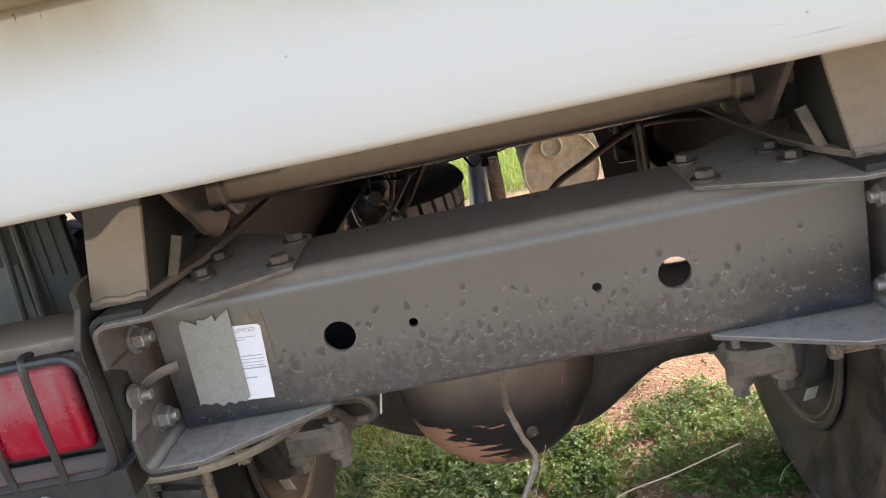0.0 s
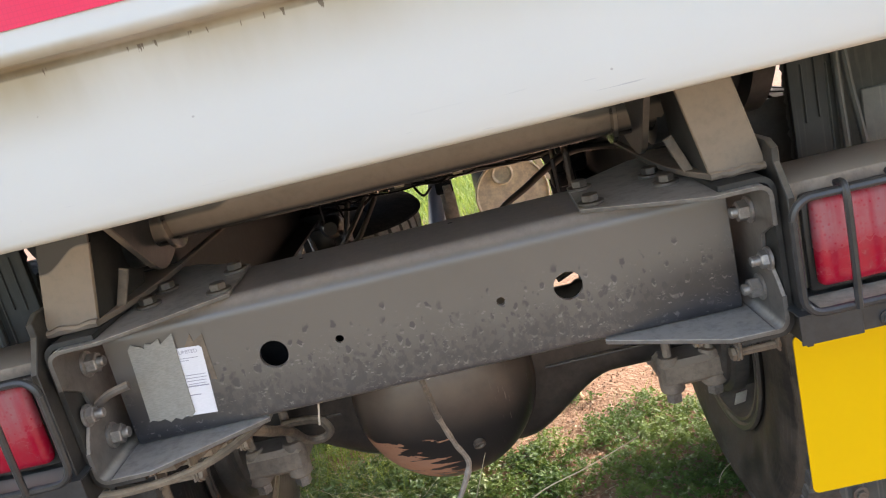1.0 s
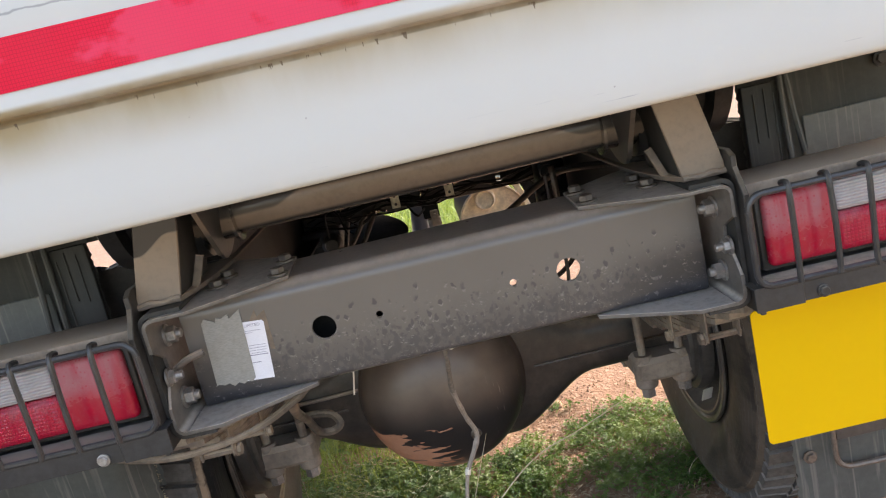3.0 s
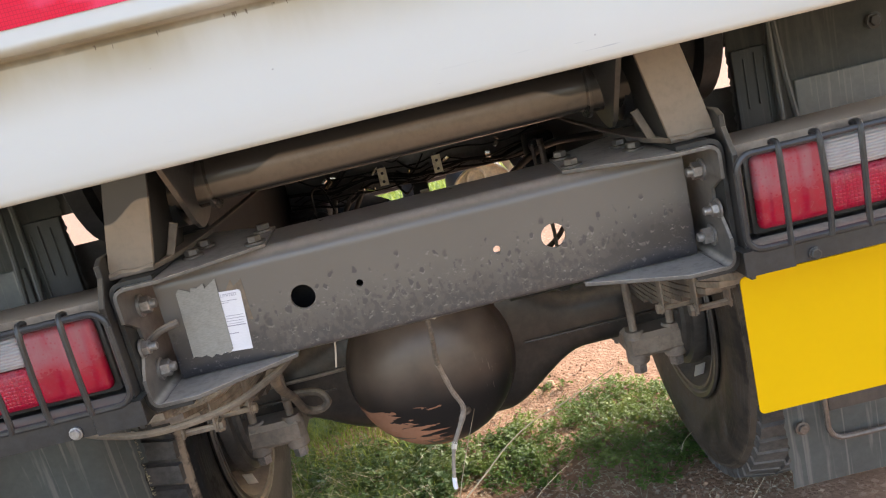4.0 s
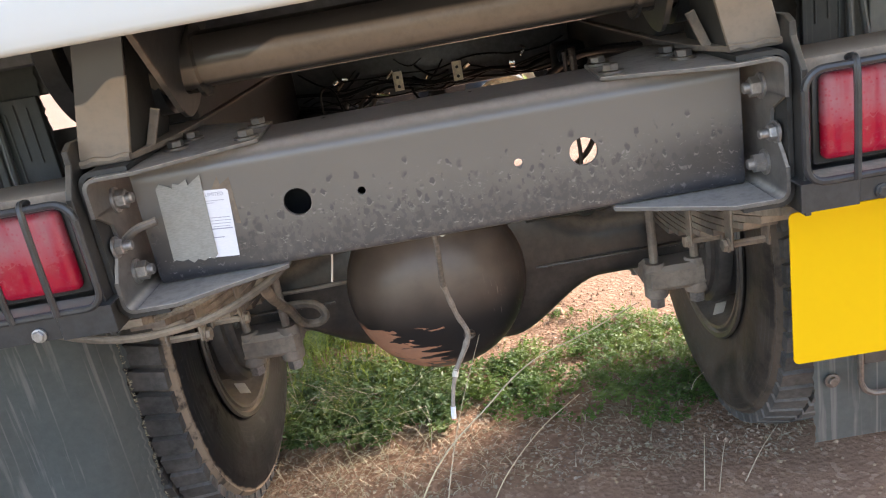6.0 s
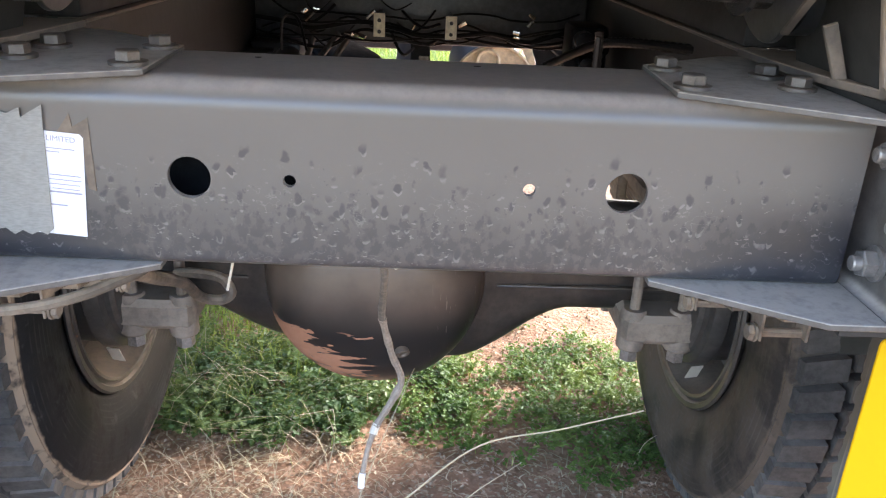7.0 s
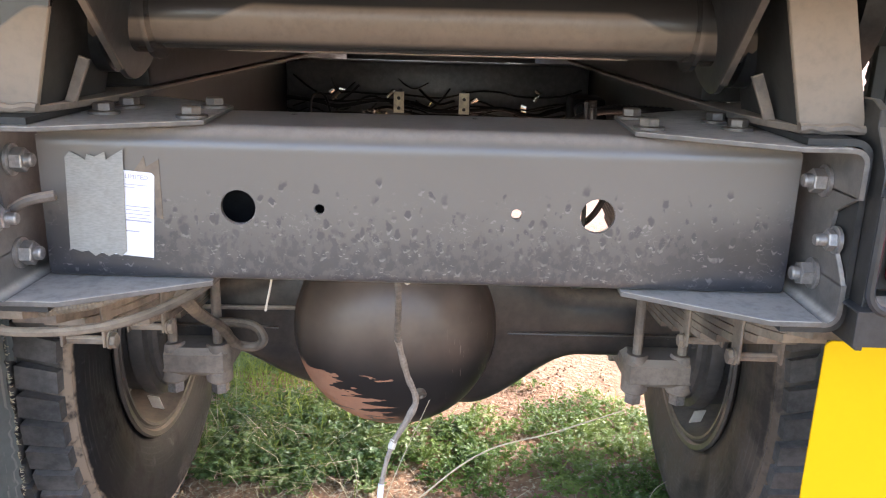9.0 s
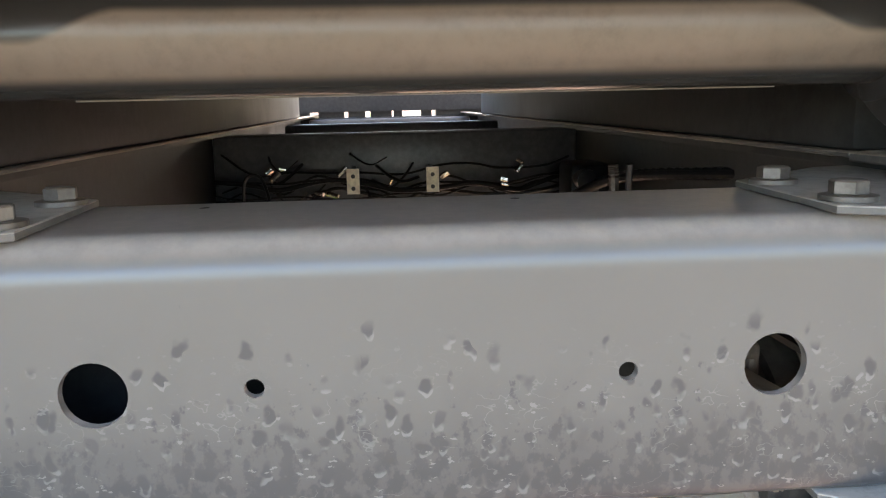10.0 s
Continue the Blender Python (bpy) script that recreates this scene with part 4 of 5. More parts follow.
lathe(bm, [(-0.02, 0.0135), (0.004, 0.0135), (0.0055, 0.0115), (0.0045, 0.0085), (0.001, 0.0075), (0.0005, 0.002)], 2, (0, 0, 0), 24)
bmesh.ops.transform(bm, matrix=Matrix.Translation((-0.0120, 0.649, 0.387)) @ Vector((0.25, -0.78, -0.52)).to_track_quat('Z', 'Y').to_matrix().to_4x4(), verts=bm.verts)
part("drain_plug", bm, M["steel"], cover, "ring-shaped steel drain plug")
bm = bmesh.new()
tube(bm, [(DIFF_X, AX_Y + 0.05, 0.48), (DIFF_X, 1.6, 0.47), (DIFF_X, 3.38, 0.58)], 0.045, 16, 2)
part("propeller_shaft", bm, M["loom"], truck)


def lug_tyre(bm, cx, s, rad=0.497, lugs=38):
    """A drive tyre: sidewalls, shoulders and blocks of tread; cx is its middle, s the side of the truck."""
    w = 0.130
    side = [(-0.105, 0.268), (-0.112, 0.290), (-0.124, 0.325), (-0.131, 0.370), (-0.131, 0.410), (-0.125, 0.440), (-0.118, 0.452), (-0.119, 0.456), (-0.112, 0.462), (-0.100, rad - 0.030)]
    prof = side + [(0.0, rad - 0.026)] + [(-a, r) for a, r in reversed(side)]
    inner = [(0.09, 0.255), (-0.09, 0.255)]
    lathe(bm, [(s * a, r) for a, r in prof + inner], 0, (cx, AX_Y, AX_Z), 84, closed=True)
    return bm


def tread_blocks(bm, cx, s, rad=0.497, lugs=60):
    for k in range(lugs):
        for row, (a0, a1, off) in enumerate(((-0.109, -0.046, 0.0), (-0.036, 0.036, 0.5), (0.046, 0.109, 0.0))):
            t0 = 2 * math.pi * (k + off) / lugs
            dt = 2 * math.pi / lugs * 0.36
            skew = 0.014 * (1 if row == 0 else -1 if row == 2 else 0.4)
            vs = []
            for r in (rad - 0.034, rad):
                for a, t in ((a0, t0 - dt + skew), (a1, t0 - dt - skew), (a1, t0 + dt - skew), (a0, t0 + dt + skew)):
                    rr = r - (0.012 if abs(a) > 0.1 and r == rad else 0.0) - (0.03 if abs(a) > 0.1 and r < rad else 0.0)
                    vs.append(bm.verts.new((cx + s * a, AX_Y + rr * math.cos(t), AX_Z + rr * math.sin(t))))
            for f in ((4, 5, 6, 7), (0, 1, 5, 4), (1, 2, 6, 5), (2, 3, 7, 6), (3, 0, 4, 7)):
                bm.faces.new([vs[i] for i in f])
    return bm


def wheel(s, cx):
    bm = bmesh.new()
    lug_tyre(bm, s * cx, s)
    wh = part("rear_wheel", bm, M["tyre"], truck, "lugged truck tyre caked with brown mud on a steel rim", 40)
    bm = bmesh.new()
    tread_blocks(bm, s * cx, s)
    tagged(part("tread", bm, M["tread"], wh), kind="stuff")
    bm = bmesh.new()
    c = -0.105
    rim = [(c - 0.006, 0.279), (c - 0.013, 0.284), (c - 0.018, 0.280), (c - 0.017, 0.270), (c - 0.010, 0.266), (c - 0.011, 0.261), (c - 0.016, 0.258), (c - 0.015, 0.252), (c + 0.004, 0.249), (c + 0.018, 0.244), (c + 0.032, 0.238), (c + 0.07, 0.232), (c + 0.12, 0.230), (c + 0.16, 0.222), (c + 0.165, 0.17), (c + 0.15, 0.12),
           (c + 0.157, 0.12), (c + 0.173, 0.17), (c + 0.172, 0.236), (c + 0.2, 0.256), (c + 0.217, 0.279)]
    lathe(bm, [(s * a, r) for a, r in rim], 0, (s * cx, AX_Y, AX_Z), 72)
    for f in [f for f in bm.faces if len(f.verts) > 4]:
        bm.faces.remove(f)
    part("rim", bm, M["rim"], wh)
    # disc added to stop light leaking through the rim
    bm = bmesh.new()
    lathe(bm, [(s * (c + 0.176), 0.02), (s * (c + 0.176), 0.262), (s * (c + 0.182), 0.262), (s * (c + 0.182), 0.02)], 0, (s * cx, AX_Y, AX_Z), 48)
    part("light_stop_disc", bm, M["drum"], wh)
    return wh


for s in (-1, 1):
    inner_wheel = wheel(s, 0.704)
    wheel(s, 1.000)
    bm = bmesh.new()
    # the wide end ring is added to keep sun off the rim
    drum = [(0.545, 0.06), (0.548, 0.165), (0.556, 0.172), (0.566, 0.172), (0.57, 0.188), (0.585, 0.192), (0.598, 0.192), (0.604, 0.182), (0.69, 0.180), (0.695, 0.226), (0.705, 0.226), (0.71, 0.10)]
    lathe(bm, [(s * a, r) for a, r in drum], 0, (0, AX_Y, AX_Z), 64)
    for k in range(10):
        t = 2 * math.pi * k / 10
        lathe(bm, [(s * 0.540, 0.008), (s * 0.550, 0.008)], 0, (0, AX_Y + 0.145 * math.cos(t), AX_Z + 0.145 * math.sin(t)), 8)
    part("brake_drum", bm, M["drum"], truck)
    bm = bmesh.new()
    box(bm, -0.015, 0.015, -0.0015, 0.0015, -0.02, 0.02, 0.001)
    bmesh.ops.transform(bm, matrix=pose(s * 0.606, 0.808, 0.272, 24, 0, s * 14), verts=bm.verts)
    part("balance_tag", bm, M["tag"], inner_wheel, "small pale tag stuck in the rim")

    # leaf spring with clips, seat pad and U-bolts
    bm = bmesh.new()
    for i in range(9):
        half = 0.80 - 0.075 * i
        line = []
        for k in range(25):
            u = -1 + 2 * k / 24
            y = AX_Y + half * u
            line.append((y, 0.6475 - 0.0128 * i + 0.125 * (half * u / 0.80) ** 2))
        w0 = 0.028
        prev = None
        for y, z in line:
            cur = [bm.verts.new((s * (0.487 + dx), y, z + dz)) for dx, dz in ((-w0, 0), (w0, 0), (w0, -0.0112), (-w0, -0.0112))]
            if prev:
                for k in range(4):
                    bm.faces.new((prev[k], prev[(k + 1) % 4], cur[(k + 1) % 4], cur[k]))
            else:
                bm.faces.new(cur)
            prev = cur
        bm.faces.new(prev)
    spring = part("leaf_spring", bm, M["spring"], truck, "stack of mud-caked spring leaves")
    for yc, zc in ((0.50, 0.634), (0.27, 0.704)):
        bm = bmesh.new()
        for dx in (-0.0325, 0.0285):
            box(bm, s * (0.487 + dx), s * (0.487 + dx + 0.004), yc - 0.016, yc + 0.016, zc - 0.062, zc + 0.03, 0.001)
        tube(bm, [(s * 0.452, yc, zc - 0.056), (s * 0.487, yc, zc - 0.056), (s * 0.524, yc, zc - 0.056)], 0.0065, 10, 2)
        part("spring_clip", bm, M["spring"], spring)
        bolt((s * 0.4545, yc, zc - 0.056), (-s, 0, 0), spring, r=0.0105, h=0.008, washer=0.013, mat="spring")
    bm = bmesh.new()
    prism(bm, [(s * 0.416, 0.735), (s * 0.424, 0.718), (s * 0.470, 0.716), (s * 0.508, 0.716), (s * 0.553, 0.718), (s * 0.562, 0.735), (s * 0.562, 0.99), (s * 0.416, 0.99)], 2, 0.378, 0.440, 0.012)
    for x in (0.441, 0.536):
        lathe(bm, [(0.36, 0.025), (0.364, 0.028), (0.43, 0.029), (0.446, 0.022)], 2, (s * x, 0.748, 0), 18)
    pad = part("spring_pad", bm, M["casting"], truck, "cast iron spring seat under the axle")
    for y in (0.748, 0.965):
        for x in (0.441, 0.536):
            bm = bmesh.new()
            tube(bm, [(s * x, y, 0.335), (s * x, y, 0.5), (s * x, y, 0.67)], 0.0105, 10, 2)
            part("u_bolt_leg", bm, M["casting"], pad)
            bolt((s * x, y, 0.374 if y > 0.8 else 0.361), (0, 0, -1), pad, r=0.0165, h=0.027, washer=0, name="nut", mat="zinc" if y < 0.8 else "casting", turn=random.random())
    bm = bmesh.new()
    box(bm, s * 0.43, s * 0.545, 0.735, 0.98, 0.658, 0.685, 0.008, 2)
    part("u_bolt_saddle", bm, M["casting"], pad)


# ---- mud flaps and mudguards ----
def ragged(x0, x1, y, z0, z1, n, amp, seed, thick=0.006, torn_left=True, bow=0.0, wave=0.01, curl=0.0):
    """A hanging rubber sheet with one torn side."""
    rnd = random.Random(seed)
    bm = bmesh.new()
    zs = [z0 + (z1 - z0) * i / n for i in range(n + 1)]
    cols = 24
    rows = []
    for i, z in enumerate(zs):
        jag = rnd.uniform(-amp, amp)
        row = []
        for j in range(cols + 1):
            u = j / cols
            x = x0 + (x1 - x0) * u + (jag if (j == 0) == torn_left and j in (0, cols) else 0.0)
            row.append(bm.verts.new((x, y + curl * max(0.0, 1 - u / 0.12) ** 2 + bow * math.sin(u * math.pi) + wave * noise.noise(Vector((x * (4 if wave < 0.015 else 11), z * (4 if wave < 0.015 else 2), seed))), z)))
        rows.append(row)
    for a, b in zip(rows, rows[1:]):
        for j in range(cols):
            bm.faces.new((a[j], a[j + 1], b[j + 1], b[j]))
    bmesh.ops.solidify(bm, geom=bm.faces[:], thickness=thick)
    return bm


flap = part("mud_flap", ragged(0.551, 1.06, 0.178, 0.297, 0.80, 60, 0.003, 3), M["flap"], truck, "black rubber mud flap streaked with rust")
bolt((0.579, 0.174, 0.416), (0, -1, 0), flap, r=0.0075, h=0.006, washer=0.0125)
bm = bmesh.new()
tube(bm, [(0.622, 0.165, 0.56), (0.622, 0.165, 0.44), (0.624, 0.165, 0.405), (0.638, 0.165, 0.388), (0.67, 0.165, 0.384), (0.80, 0.165, 0.384), (0.95, 0.165, 0.384)], 0.0052, 8, 5)
part("flap_rod", bm, M["steel"], flap, "bent steel rod")
bm = bmesh.new()
box(bm, 0.63, 1.0, 0.168, 0.172, 0.44, 0.475)
part("flap_strip", bm, M["wire"], flap)
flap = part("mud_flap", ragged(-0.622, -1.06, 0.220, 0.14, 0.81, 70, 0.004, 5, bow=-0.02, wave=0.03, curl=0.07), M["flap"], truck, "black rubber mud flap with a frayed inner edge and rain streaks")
rnd = random.Random(8)
bm = bmesh.new()
for i in range(260):
    z = 0.2 + 0.6 * rnd.random()
    p = Vector((-0.622, 0.290 + 0.03 * noise.noise(Vector((-0.622 * 11, z * 2, 5))), z))
    tube(bm, [p, p + Vector((rnd.uniform(0.002, 0.007), rnd.uniform(-0.003, 0.002), rnd.uniform(-0.004, 0.004)))], 0.0004, 3, 0)
tagged(part("frayed_threads", bm, M["straw"], flap), kind="stuff")
for s in (-1, 1):
    x0 = 0.594 if s > 0 else 0.612
    guard = part("mudguard", ragged(s * x0, s * 1.08, 0.30, 0.60, 1.16, 90, 0.003, 11 + s), M["guard"], truck, "black rubber mudguard with upright ribs, rust-streaked")
    bm = bmesh.new()
    box(bm, s * (x0 + 0.003), s * (x0 + 0.070), 0.286, 0.2985, 0.80, 1.090, 0.002, 2)
    board = part("guard_board", bm, M["board"], guard)
    for a, top, low in ((0.021, 1.075, 0.985), (0.041, 1.082, 0.99), (0.058, 1.07, 0.82)):
        bm = bmesh.new()
        box(bm, s * (x0 + a), s * (x0 + a + 0.003), 0.2835, 0.2865, low, top, 0.001)
        part("rib", bm, M["board" if a < 0.05 else "guard"], board)
    for xa, xb in ((0.664, 0.669), (0.672, 0.695)) if s > 0 else ((0.683, 0.687), (0.706, 0.716)):
        bm = bmesh.new()
        tube(bm, [(s * xb, 0.276, 0.86), (s * xb, 0.278, 0.94), (s * (xa + xb) / 2, 0.28, 1.03), (s * xa, 0.28, 1.15)], 0.0058, 8, 4)
        part("guard_pipe", bm, M["guard"], guard)
    bm = bmesh.new()
    box(bm, s * 0.705, s * 1.07, 0.292, 0.2965, 0.82, 1.015, 0.0015)
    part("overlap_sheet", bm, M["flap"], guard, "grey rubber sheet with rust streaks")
    bolt((s * 0.86, 0.296, 1.085), (0, -1, 0), guard, r=0.009, h=0.006, washer=0.014, mat="black")
    bm = bmesh.new()
    lathe(bm, [(s * 0.452, 0.05), (s * 0.455, 0.112), (s * 0.462, 0.118), (s * 0.502, 0.118), (s * 0.508, 0.142), (s * 0.538, 0.142), (s * 0.543, 0.134), (s * 0.544, 0.04)], 0, (0, 0.30, 1.165), 40)
    bmesh.ops.bisect_plane(bm, geom=bm.verts[:] + bm.edges[:] + bm.faces[:], plane_co=(0, 0, 1.202), plane_no=(0, 0, 1), clear_outer=True)
    part("body_roller", bm, M["tube"], truck)
    bm = bmesh.new()
    box(bm, s * 0.56, s * 0.66, 0.306, 0.311, 1.100 if s > 0 else 1.088, 1.204, 0.001)
    part("closing_plate", bm, M["under"], truck)

# ---- hoses, cables, wiring behind the crossmember ----
def hose(name, pts, r, mat, label="", parent=None, rib=0, n=9, wob=0.0, steps=6):
    bm = bmesh.new()
    tube(bm, pts, r, n, steps, wob, rib)
    return part(name, bm, M[mat], parent or truck, label)


hose("brake_hose", [(-0.72, 0.10, 0.80), (-0.64, 0.10, 0.768), (-0.57, 0.10, 0.741), (-0.51, 0.10, 0.7295), (-0.45, 0.10, 0.7295), (-0.39, 0.10, 0.737), (-0.342, 0.10, 0.7505), (-0.300, 0.10, 0.769), (-0.266, 0.105, 0.787), (-0.235, 0.15, 0.81)], 0.0062, "rubber_hose", "dust-coated rubber brake hose")
hose("brake_hose", [(-0.30, 0.14, 0.765), (-0.345, 0.35, 0.66), (-0.375, 0.56, 0.555), (-0.381, 0.665, 0.480), (-0.352, 0.69, 0.463), (-0.331, 0.69, 0.478), (-0.350, 0.70, 0.503), (-0.40, 0.71, 0.507), (-0.44, 0.72, 0.50)], 0.0098, "rubber_hose", "dust-coated rubber brake hose")
hose("corrugated_sleeve", [(-0.72, 0.10, 0.80), (-0.60, 0.10, 0.763), (-0.50, 0.10, 0.7505), (-0.432, 0.10, 0.7585), (-0.376, 0.10, 0.772), (-0.32, 0.12, 0.795)], 0.0062, "rubber_hose", "dusty corrugated cable sleeve", None, 4)
hose("brake_pipe", [(-0.58, 0.78, 0.515), (-0.40, 0.785, 0.512), (-0.27, 0.785, 0.515)], 0.005, "casting")
cable = hose("frayed_cable", [(-0.024, 0.03, 0.842), (-0.022, 0.050, 0.809), (-0.026, 0.115, 0.755), (-0.029, 0.172, 0.700), (-0.018, 0.205, 0.635), (-0.006, 0.220, 0.594), (-0.012, 0.215, 0.572), (-0.036, 0.192, 0.538)],
             0.0042, "cable_dull", "grey hanging cable with a stripped white end", wob=0.25)
bm = bmesh.new()
tube(bm, [(-0.029, 0.172, 0.700), (-0.018, 0.205, 0.635), (-0.006, 0.220, 0.594), (-0.012, 0.215, 0.572), (-0.036, 0.192, 0.538)], 0.0047, 8, 6, wob=0.35)
part("worn_sheath", bm, M["cable"], cable, "scuffed pale grey sheath")
bm = bmesh.new()
tube(bm, [(-0.035, 0.193, 0.539), (-0.041, 0.185, 0.524), (-0.046, 0.175, 0.507), (-0.0495, 0.163, 0.489)], 0.0036, 8, 4, wob=0.4)
part("bare_stretch", bm, M["cable"], cable)
bm = bmesh.new()
tube(bm, [(-0.0345, 0.194, 0.541), (-0.0365, 0.1915, 0.536), (-0.0385, 0.188, 0.530)], 0.0049, 8, 3, wob=0.3)
part("tape_band", bm, M["tag"], cable, "white tape wound round the cable")
bm = bmesh.new()
tube(bm, [(-0.0495, 0.163, 0.490), (-0.0505, 0.161, 0.480), (-0.0510, 0.160, 0.4705)], 0.0042, 8, 3)
part("stripped_end", bm, M["label"], cable)
hose("cable_tie", [(-0.175, 0.10, 0.826), (-0.178, 0.10, 0.80), (-0.186, 0.10, 0.764)], 0.0015, "tag", n=5)
hose("cable_tie", [(-0.016, 0.021, 0.8345), (-0.011, 0.021, 0.8295), (-0.006, 0.021, 0.8335)], 0.0014, "tag", n=6)
hose("cable_tie", [(0.128, 0.10, 0.826), (0.127, 0.10, 0.815)], 0.002, "tag", n=5, steps=2)
hose("breather_pipe", [(-0.36, -0.03, 0.930), (-0.385, -0.035, 0.925), (-0.405, -0.03, 0.914)], 0.0055, "bracket")
# block added behind the left holes so that they look black
bm = bmesh.new()
box(bm, -0.275, -0.080, 0.07, 0.13, 0.862, 0.975, 0.01, 2)
part("hole_backing", bm, M["gloss"], truck)
# fittings seen through the crossmember's right hole
bm = bmesh.new()
lathe(bm, [(0.13, 0.02), (0.14, 0.036), (0.24, 0.036), (0.25, 0.042), (0.265, 0.042), (0.275, 0.036), (0.345, 0.034), (0.355, 0.018)], 0, (0, 0.50, 0.712), 24)
part("brake_chamber", bm, M["gloss"], truck)
hose("brake_cable", [(0.258, 0.5, 0.74), (0.262, 0.5, 0.80), (0.255, 0.5, 0.90), (0.25, 0.48, 0.99)], 0.004, "wire", n=6)
hose("brake_cable", [(0.22, 0.55, 0.745), (0.262, 0.55, 0.765), (0.295, 0.55, 0.80), (0.32, 0.55, 0.87)], 0.006, "wire", n=6)
for s in (-1, 1):
    bm = ragged(s * 0.66, s * 0.45, 0.33, 0.80, 1.028, 20, 0.004, 30 + s)
    part("inner_flap", bm, M["wire"], truck)
bm = bmesh.new()
box(bm, -0.412, 0.412, 1.402, 1.50, 0.846, 1.00, 0.008, 2)
mid_cross = part("mid_crossmember", bm, M["enamel"], truck)
for x in (-0.0975, 0.0715):
    bm = bmesh.new()
    prism(bm, [(x - 0.0134, 0.876), (x + 0.0134, 0.876), (x + 0.0134, 0.930), (x - 0.0134, 0.930)], 1, 1.280, 1.284, 0.0006)
    tab = part("drilled_tab", bm, M["plain_tab"], truck, "cream painted bracket tab with two bolt holes")
    bm = bmesh.new()
    box(bm, x - 0.004, x + 0.004, 1.2845, 1.4015, 0.920, 0.926)
    part("tab_arm", bm, M["loom"], tab)
    for z in (0.888, 0.914):
        bm = bmesh.new()
        lathe(bm, [(-0.001, 0.0045), (0.0005, 0.0045)], 1, (x, 1.2797, z), 12)
        part("tab_bolt", bm, M["wire"], tab)
rnd = random.Random(4)
# bundles of wire clipped along the middle crossmember, and short branches to its fittings
for i in range(7):
    y, z = rnd.uniform(1.325, 1.385), rnd.uniform(0.862, 0.935)
    pts = [Vector((-0.405, y + 0.03, z + rnd.uniform(-0.03, 0.05)))]
    for k in range(9):
        pts.append(Vector((-0.33 + 0.0825 * k + rnd.uniform(-0.02, 0.02), y + rnd.uniform(-0.02, 0.02), z + rnd.uniform(-0.016, 0.016) - (0.012 if k % 3 == 1 else 0.0))))
    pts.append(Vector((0.405, y + 0.03, z + rnd.uniform(-0.03, 0.05))))
    hose("wire_loom", pts, rnd.choice((0.0025, 0.003, 0.0045, 0.006)), "loom", n=6, steps=5)
for i in range(8):
    x0 = rnd.uniform(-0.36, 0.04)
    a = Vector((x0, 1.402, rnd.uniform(0.88, 0.96)))
    b = a + Vector((rnd.choice((-1, 1)) * rnd.uniform(0.05, 0.12), 0.0, rnd.uniform(-0.05, 0.0)))
    dip = rnd.uniform(0.012, 0.03)
    hose("wire_branch", [a, a.lerp(b, 0.25) + Vector((0, -0.05, -dip * 0.6)), a.lerp(b, 0.6) + Vector((0, -0.06, -dip)), b], rnd.choice((0.002, 0.003, 0.004)), "loom", n=6, steps=5)
# bent pipe rising beside the rail
hose("bent_pipe", [(-0.30, 1.12, 0.86), (-0.298, 1.12, 0.915), (-0.285, 1.12, 0.935), (-0.262, 1.12, 0.925), (-0.245, 1.12, 0.86)], 0.0032, "loom", n=7)
for i in range(12):
    p = Vector((rnd.uniform(-0.30, 0.28), 1.30 + rnd.uniform(-0.05, 0.05), rnd.uniform(0.86, 0.93)))
    d = Vector((rnd.uniform(-1, 1), rnd.uniform(-0.4, 0.4), rnd.uniform(-0.5, 0.5))).normalized()
    hose("pipe_fitting", [p, p + d * 0.010, p + d * rnd.uniform(0.014, 0.03)], rnd.choice((0.003, 0.0045, 0.006)), "bright", "", None, 0, 7, 0.0, 2)
hose("air_hose", [(0.435, 0.56, 0.967), (0.345, 0.80, 0.945), (0.295, 0.948, 0.898), (0.235, 1.10, 0.828), (0.172, 1.262, 0.755), (0.13, 1.45, 0.66)], 0.0095, "loom", "black corrugated air hose", None, 5, n=10)
hose("air_fitting", [(0.307, 0.742, 0.968), (0.308, 0.742, 0.945), (0.309, 0.742, 0.86)], 0.0085, "steel", n=8, rib=2)
bm = bmesh.new()
box(bm, 0.318, 0.398, 1.06, 1.17, 0.845, 0.945, 0.012, 2)
box(bm, 0.300, 0.360, 1.03, 1.08, 0.82, 0.885, 0.008, 2)
for x, z, r in ((0.338, 0.918, 0.02), (0.372, 0.905, 0.016), (0.345, 0.872, 0.014), (0.318, 0.85, 0.012)):
    lathe(bm, [(-0.05, r * 0.6), (-0.048, r), (-0.02, r), (-0.018, r * 0.8), (0.02, r * 0.8)], 1, (x, 1.055, z), 12)
part("brake_valve", bm, M["loom"], truck)
for y in (2.3, 3.2):
    bm = bmesh.new()
    box(bm, -0.36, 0.36, y, y + 0.08, 0.95, 1.0, 0.01, 2)
    part("mid_crossmember", bm, M["enamel"], truck)
# air tank with a dished end, shock absorber, spare wheel
bm = bmesh.new()
c = (0.243, 2.00, 0.640)
lathe(bm, [(0.55, 0.10), (0.52, 0.133), (0.004, 0.133), (0.002, 0.10)], 1, c, 48)
tank = part("air_tank", bm, M["loom"], truck, "black air tank with a dusty tan dished end")
bm = bmesh.new()
lathe(bm, [(0.02, 0.1345), (0.0, 0.136), (-0.006, 0.139), (-0.018, 0.139), (-0.022, 0.134), (-0.012, 0.128), (-0.008, 0.06)], 1, c, 48)
part("dished_end", bm, M["tank"], tank, "dusty tan dished end")
bm = bmesh.new()
lathe(bm, [(-0.004, 0.044), (-0.020, 0.042), (-0.024, 0.036), (-0.016, 0.028), (-0.013, 0.006)], 1, (0.219, 2.00, 0.724), 28)
part("end_boss", bm, M["tank"], tank)
